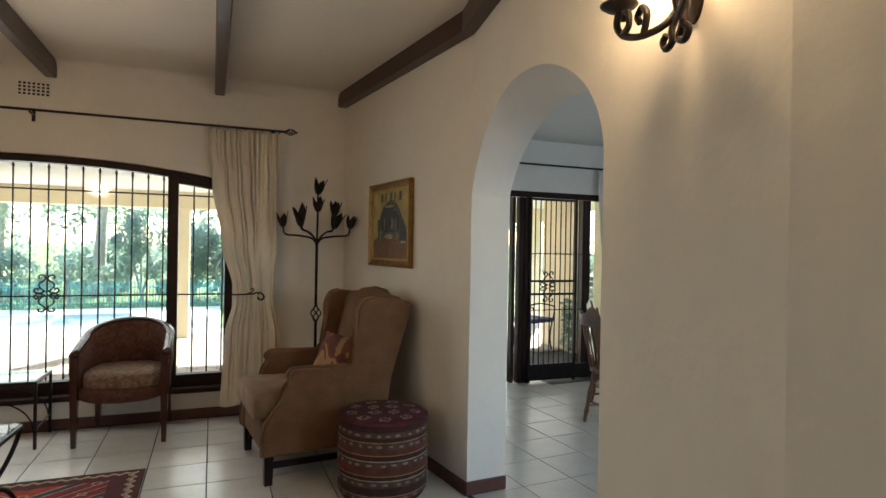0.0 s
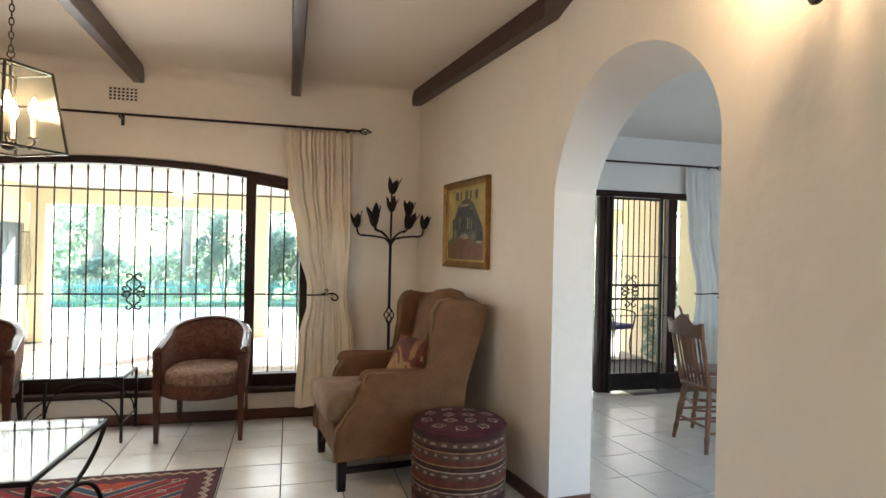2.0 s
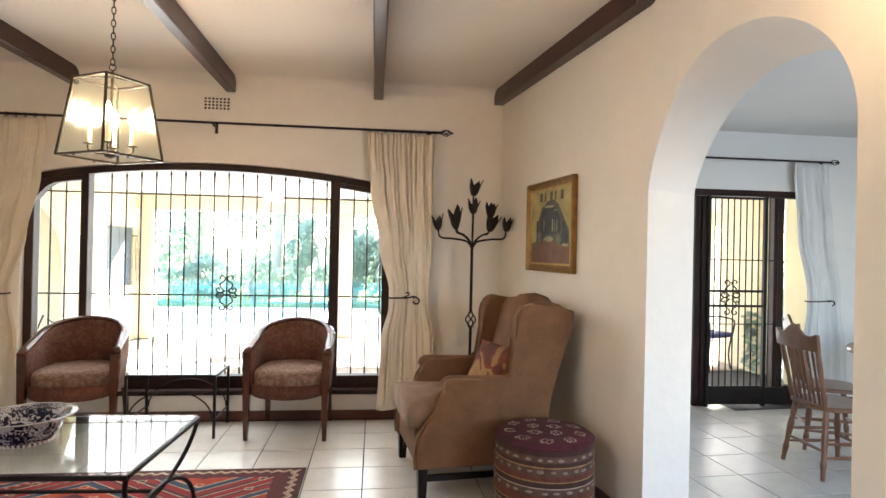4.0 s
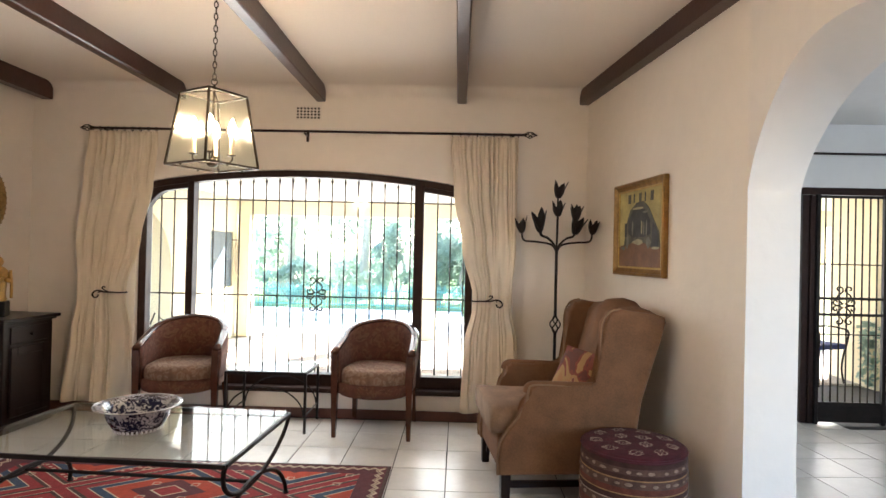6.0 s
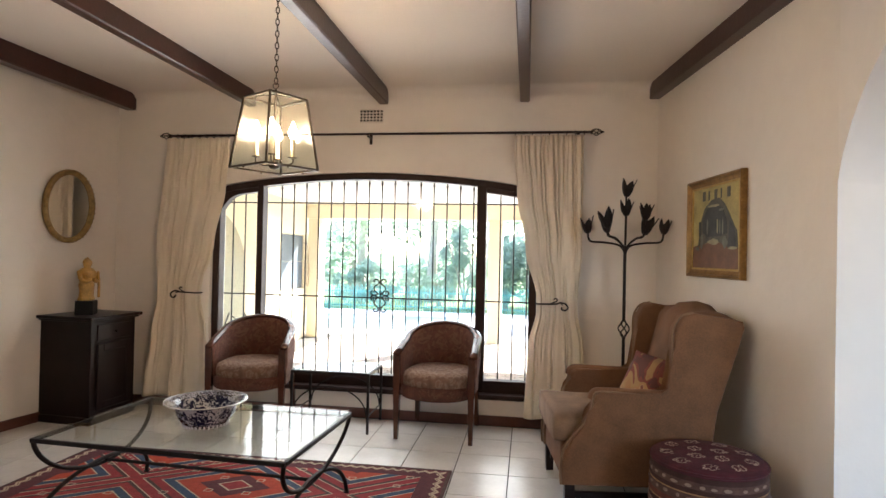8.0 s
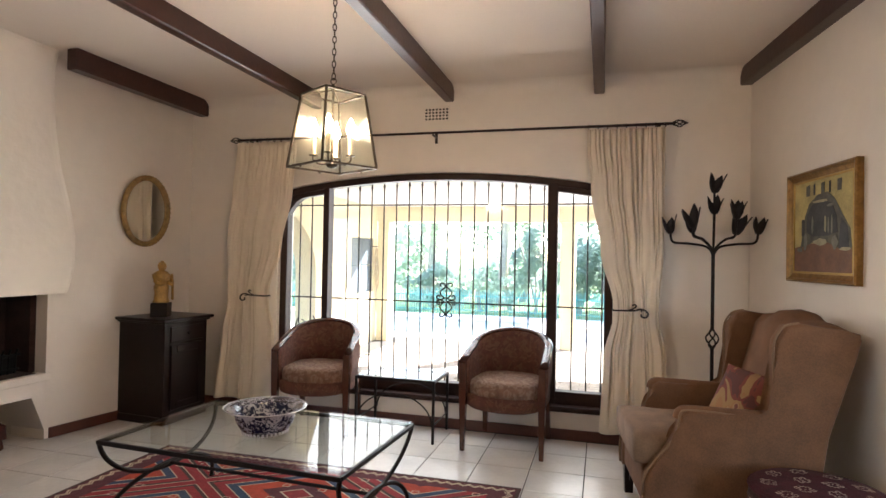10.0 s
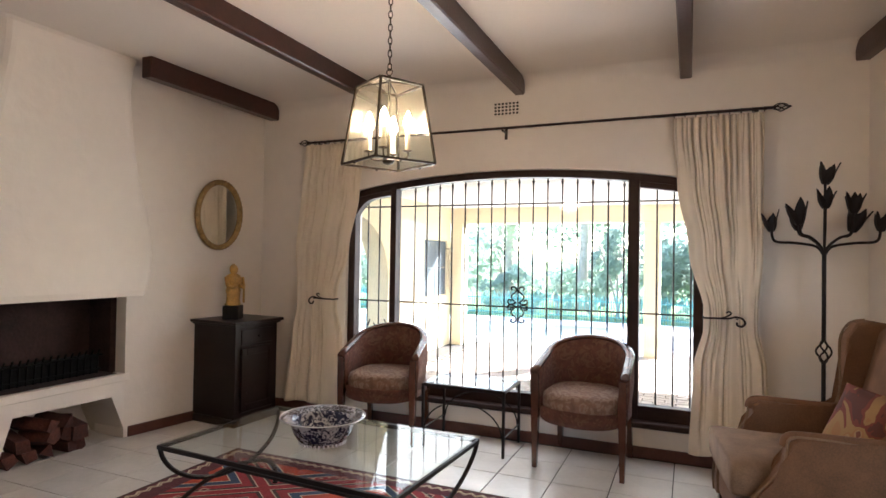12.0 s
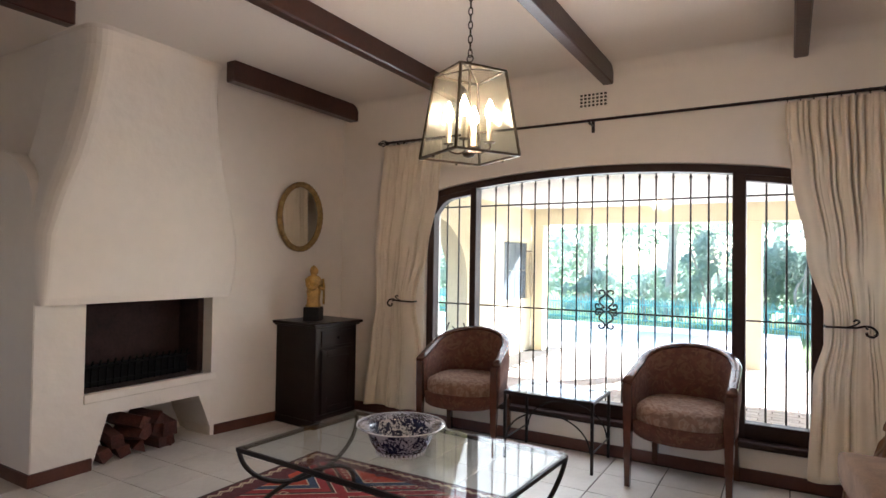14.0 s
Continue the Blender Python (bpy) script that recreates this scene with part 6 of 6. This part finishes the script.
def tree(x, y, h, spread, seed, leaves=3500):
    r = random.Random(seed)
    t = thing("tree", pose(x, y, -0.22), "leafy green garden tree beyond the pool", "tree", "garden trees")
    part("trunk", tube(smooth_path([(0, 0, 0), (r.uniform(-0.1, 0.1), 0, h * 0.3), (r.uniform(-0.25, 0.25), 0.1, h * 0.62)]), 0.14, sides=9, taper=[0.16 * (1 - 0.055 * k) for k in range(11)]), TRUNK, t)
    for k in range(5):
        a = r.uniform(0, math.tau)
        part("limb", tube(smooth_path([(0, 0.05, h * 0.42), (0.3 * spread * math.cos(a), 0.3 * spread * math.sin(a), h * 0.6), (0.65 * spread * math.cos(a), 0.65 * spread * math.sin(a), h * 0.8)]), 0.05, sides=6, taper=[0.07 * (1 - 0.08 * j) for j in range(11)]), TRUNK, t)
    lumps = [(r.uniform(-1, 1) * spread * 0.8, r.uniform(-1, 1) * spread * 0.6, h * (0.10 + 0.9 * r.random() ** 1.5), spread * r.uniform(0.25, 0.5), spread * r.uniform(0.25, 0.5), h * r.uniform(0.07, 0.13)) for k in range(22)]
    leafy("crown", lumps, int(leaves * 1.7), 0.12, seed + 50, t, LEAF)
    return t


def palm(x, y, h, seed):
    r = random.Random(seed)
    t = thing("palm_tree", pose(x, y, -0.22), "palm tree with a pale trunk and drooping fronds", "palm tree", "palms beyond the pool")
    part("trunk", tube([(0, 0, 0), (0.05, 0, h * 0.5), (0.1, 0, h)], 0.14, sides=10, taper=[0.2, 0.14, 0.13]), TRUNK, t)
    vs, fs = [], []
    for k in range(22):
        a = r.uniform(0, math.tau)
        up = r.uniform(-0.5, 0.9)
        ln = r.uniform(1.3, 2.0)
        for i in range(16):
            u = i / 15
            c = Vector((0.1 + math.cos(a) * ln * u, math.sin(a) * ln * u, h + up * ln * u - 0.95 * ln * u * u))
            tg = Vector((math.cos(a), math.sin(a), up - 1.9 * u)).normalized()
            sd = tg.cross(Vector((0, 0, 1))).normalized()
            for sg in (1, -1):
                e = c + sd * sg * 0.38 * math.sin(math.pi * (0.12 + 0.85 * u)) + tg * 0.16 - Vector((0, 0, 0.12))
                q = len(vs)
                vs += [tuple(c), tuple(c + tg * 0.05), tuple(e)]
                fs.append((q, q + 1, q + 2))
    me = bpy.data.meshes.new("fronds")
    me.from_pydata(vs, [], fs)
    me.materials.append(PALM)
    ob = new("fronds", me)
    ob.parent = t
    return t


for i, (x, y, h, s, n) in enumerate([(-9.8, 20.5, 6.5, 2.4, 2400), (-6.6, 22.0, 7.5, 2.4, 2200), (-2.6, 21.0, 6.0, 2.0, 2400), (0.8, 18.5, 5.0, 2.0, 4200), (3.6, 16.5, 4.6, 2.2, 3800), (-13.5, 20.0, 7.0, 3.0, 3000), (7.5, 17.5, 6.0, 2.6, 2500), (-7.5, 10.2, 3.2, 1.3, 2200)]):
    tree(x, y, h, s, 20 + i, n)
for i, (x, y, h) in enumerate([(-5.6, 19.5, 3.2), (-3.0, 18.8, 3.4), (-7.6, 18.5, 3.4), (1.9, 16.8, 2.2)]):
    palm(x, y, h, 70 + i)
rb_ = random.Random(77)
tagged(leafy("backdrop", [(-28 + 1.1 * k + rb_.uniform(-0.5, 0.5), 30 + rb_.uniform(-2, 3), rb_.uniform(-0.1, 1.1), rb_.uniform(0.5, 1.4), 0.8, rb_.uniform(0.3, 0.9)) for k in range(52)], 6000, 0.17, 78, None, LEAF), "far garden greenery", kind="structure")

# garden chair beyond the gate, climbing plant on the veranda column
GC = thing("garden_chair", pose(4.32, 7.05, -0.09, 0, 0, 20), "dark wrought-iron garden chair with a blue cushion on the veranda", "garden chair", "veranda chairs")
for x in (-0.2, 0.2):
    for y in (-0.2, 0.2):
        part("leg", tube(smooth_path([(x, y, 0), (x * 0.9, y * 0.9, 0.2), (x, y, 0.42)]), 0.011, sides=6), IRON, GC)
    part("back_post", tube(smooth_path([(x, 0.2, 0.42), (x * 0.9, 0.24, 0.7), (x * 0.5, 0.27, 0.95)]), 0.011, sides=6), IRON, GC)
part("cushion", box(-0.22, 0.22, -0.22, 0.2, 0.42, 0.48, 0.02, seg=2), mat("blue_cushion", (0.03, 0.04, 0.16), 0.8), GC)
part("back_scroll", tube(smooth_path([(-0.12, 0.25, 0.5), (0.1, 0.25, 0.6), (-0.08, 0.26, 0.75), (0.06, 0.27, 0.9)]), 0.009, sides=6), IRON, GC)
for x in (-0.21, 0.21):
    part("arm", tube(smooth_path([(x, 0.22, 0.62), (x * 1.1, 0.05, 0.66), (x * 1.12, -0.15, 0.65), (x * 1.1, -0.22, 0.61), (x, -0.2, 0.42)]), 0.011, sides=6), IRON, GC)
copy_thing(GC, pose(-3.12, 6.28, -0.09, 0, 0, 200) @ Matrix.Scale(0.78, 4))
CP = thing("climbing_plant", pose(4.88, 6.43, -0.09), "leafy climber on a white lattice between two yellow pillars", "climbing plant")
leafy("leaves", [(0.06, 0.05, 0.12 + 0.2 * k, 0.10, 0.17 - 0.02 * k, 0.16) for k in range(6)] + [(-0.16, 0.30, 0.2 + 0.22 * k, 0.1, 0.12, 0.16) for k in range(3)], 900, 0.04, 91, CP, LEAF)
for y in (-0.2, -0.07, 0.07, 0.2):
    part("lattice_post", box(-0.012, 0.012, y - 0.012, y + 0.012, 0, 2.1), VWHITE, CP)
for k in range(11):
    part("lattice_rail", box(-0.026, -0.013, -0.22, 0.22, 0.12 + 0.18 * k, 0.142 + 0.18 * k), VWHITE, CP)

# ---- paving bricks of the veranda ----
PAVING = bpy.data.objects["pavement"]
bb = box(-0.104, 0.104, -0.05, 0.05, 0, 0.022, 0.004)
me = bpy.data.meshes.new("brick")
bb.to_mesh(me)
bb.free()
me.materials.append(BRICKM)
cnt = 0
for j in range(0, 16):
    for i in range(-16, 3):
        x = i * 0.215 + (0.107 if j % 2 else 0) + 0.4
        y = 5.25 + j * 0.107
        if cnt < 300:
            ob = new("brick", me)
            ob.parent = PAVING
            ob.location = (x, y, -0.092)
            cnt += 1
vs, fs = [], []
for j in range(16, 43):
    for i in range(-16, 26):
        x = i * 0.215 + (0.107 if j % 2 else 0) + 0.4
        y = 5.25 + j * 0.107
        q = len(vs)
        a, c = 0.104, 0.05
        vs += [(x - a, y - c, -0.09), (x + a, y - c, -0.09), (x + a, y + c, -0.09), (x - a, y + c, -0.09), (x - a + 0.004, y - c + 0.004, -0.07), (x + a - 0.004, y - c + 0.004, -0.07), (x + a - 0.004, y + c - 0.004, -0.07), (x - a + 0.004, y + c - 0.004, -0.07)]
        fs += [(q, q + 1, q + 5, q + 4), (q + 1, q + 2, q + 6, q + 5), (q + 2, q + 3, q + 7, q + 6), (q + 3, q, q + 4, q + 7), (q + 4, q + 5, q + 6, q + 7)]
me = bpy.data.meshes.new("bricks")
me.from_pydata(vs, [], fs)
me.materials.append(BRICKM)
ob = new("far_bricks", me)
ob.parent = PAVING
ob["kind"] = "stuff"

# ---- floor tiles ----
FLOOR = bpy.data.objects["floor"]
T = 0.335
tb_ = box(-T / 2 + 0.003, T / 2 - 0.003, -T / 2 + 0.003, T / 2 - 0.003, -0.008, 0.0, 0.0012)
tile_me = bpy.data.meshes.new("tile")
tb_.to_mesh(tile_me)
tb_.free()
tile_me.materials.append(TILE)
near, far_tiles = 0, []
turn = Matrix.Translation((2.325, 3.40, 0)) @ Matrix.Rotation(radians(4), 4, "Z") @ Matrix.Translation((-2.345, -3.40, 0))
# the dining room's tiles lie a few degrees askew, a little lower than the living room's
for j in range(-24, 6):
    for i in range(3, 15):
        m = turn @ Matrix.Translation(((i + 0.5) * T, 3.735 + (j + 0.5) * T, -0.0025))
        x, y = m.translation.x, m.translation.y
        if y > DY + 0.02 or x < 1.22 or y < -1.6 or x > 4.9:
            continue
        ob = new("tile", tile_me)
        ob.parent = FLOOR
        ob.matrix_local = m
for j in range(-24, 4):
    for i in range(-16, 4):
        x, y = (i + 0.5) * T, 4.0 + (j + 0.5) * T
        if y > YW + 0.1:
            continue
        if y > 1.75 and x > -4.2:
            if near < 300:
                ob = new("tile", tile_me)
                ob.parent = FLOOR
                ob.location = (x, y, 0)
                near += 1
                continue
        far_tiles.append((x, y))
vs, fs = [], []
for x, y in far_tiles:
    q = len(vs)
    a = T / 2 - 0.002
    vs += [(x - a, y - a, -0.008), (x + a, y - a, -0.008), (x + a, y + a, -0.008), (x - a, y + a, -0.008), (x - a + 0.002, y - a + 0.002, 0), (x + a - 0.002, y - a + 0.002, 0), (x + a - 0.002, y + a - 0.002, 0), (x - a + 0.002, y + a - 0.002, 0)]
    fs += [(q, q + 1, q + 5, q + 4), (q + 1, q + 2, q + 6, q + 5), (q + 2, q + 3, q + 7, q + 6), (q + 3, q, q + 4, q + 7), (q + 4, q + 5, q + 6, q + 7)]
me = bpy.data.meshes.new("tiles")
me.from_pydata(vs, [], fs)
me.materials.append(TILE)
ob = new("other_tiles", me)
ob.parent = FLOOR
ob["kind"] = "stuff"
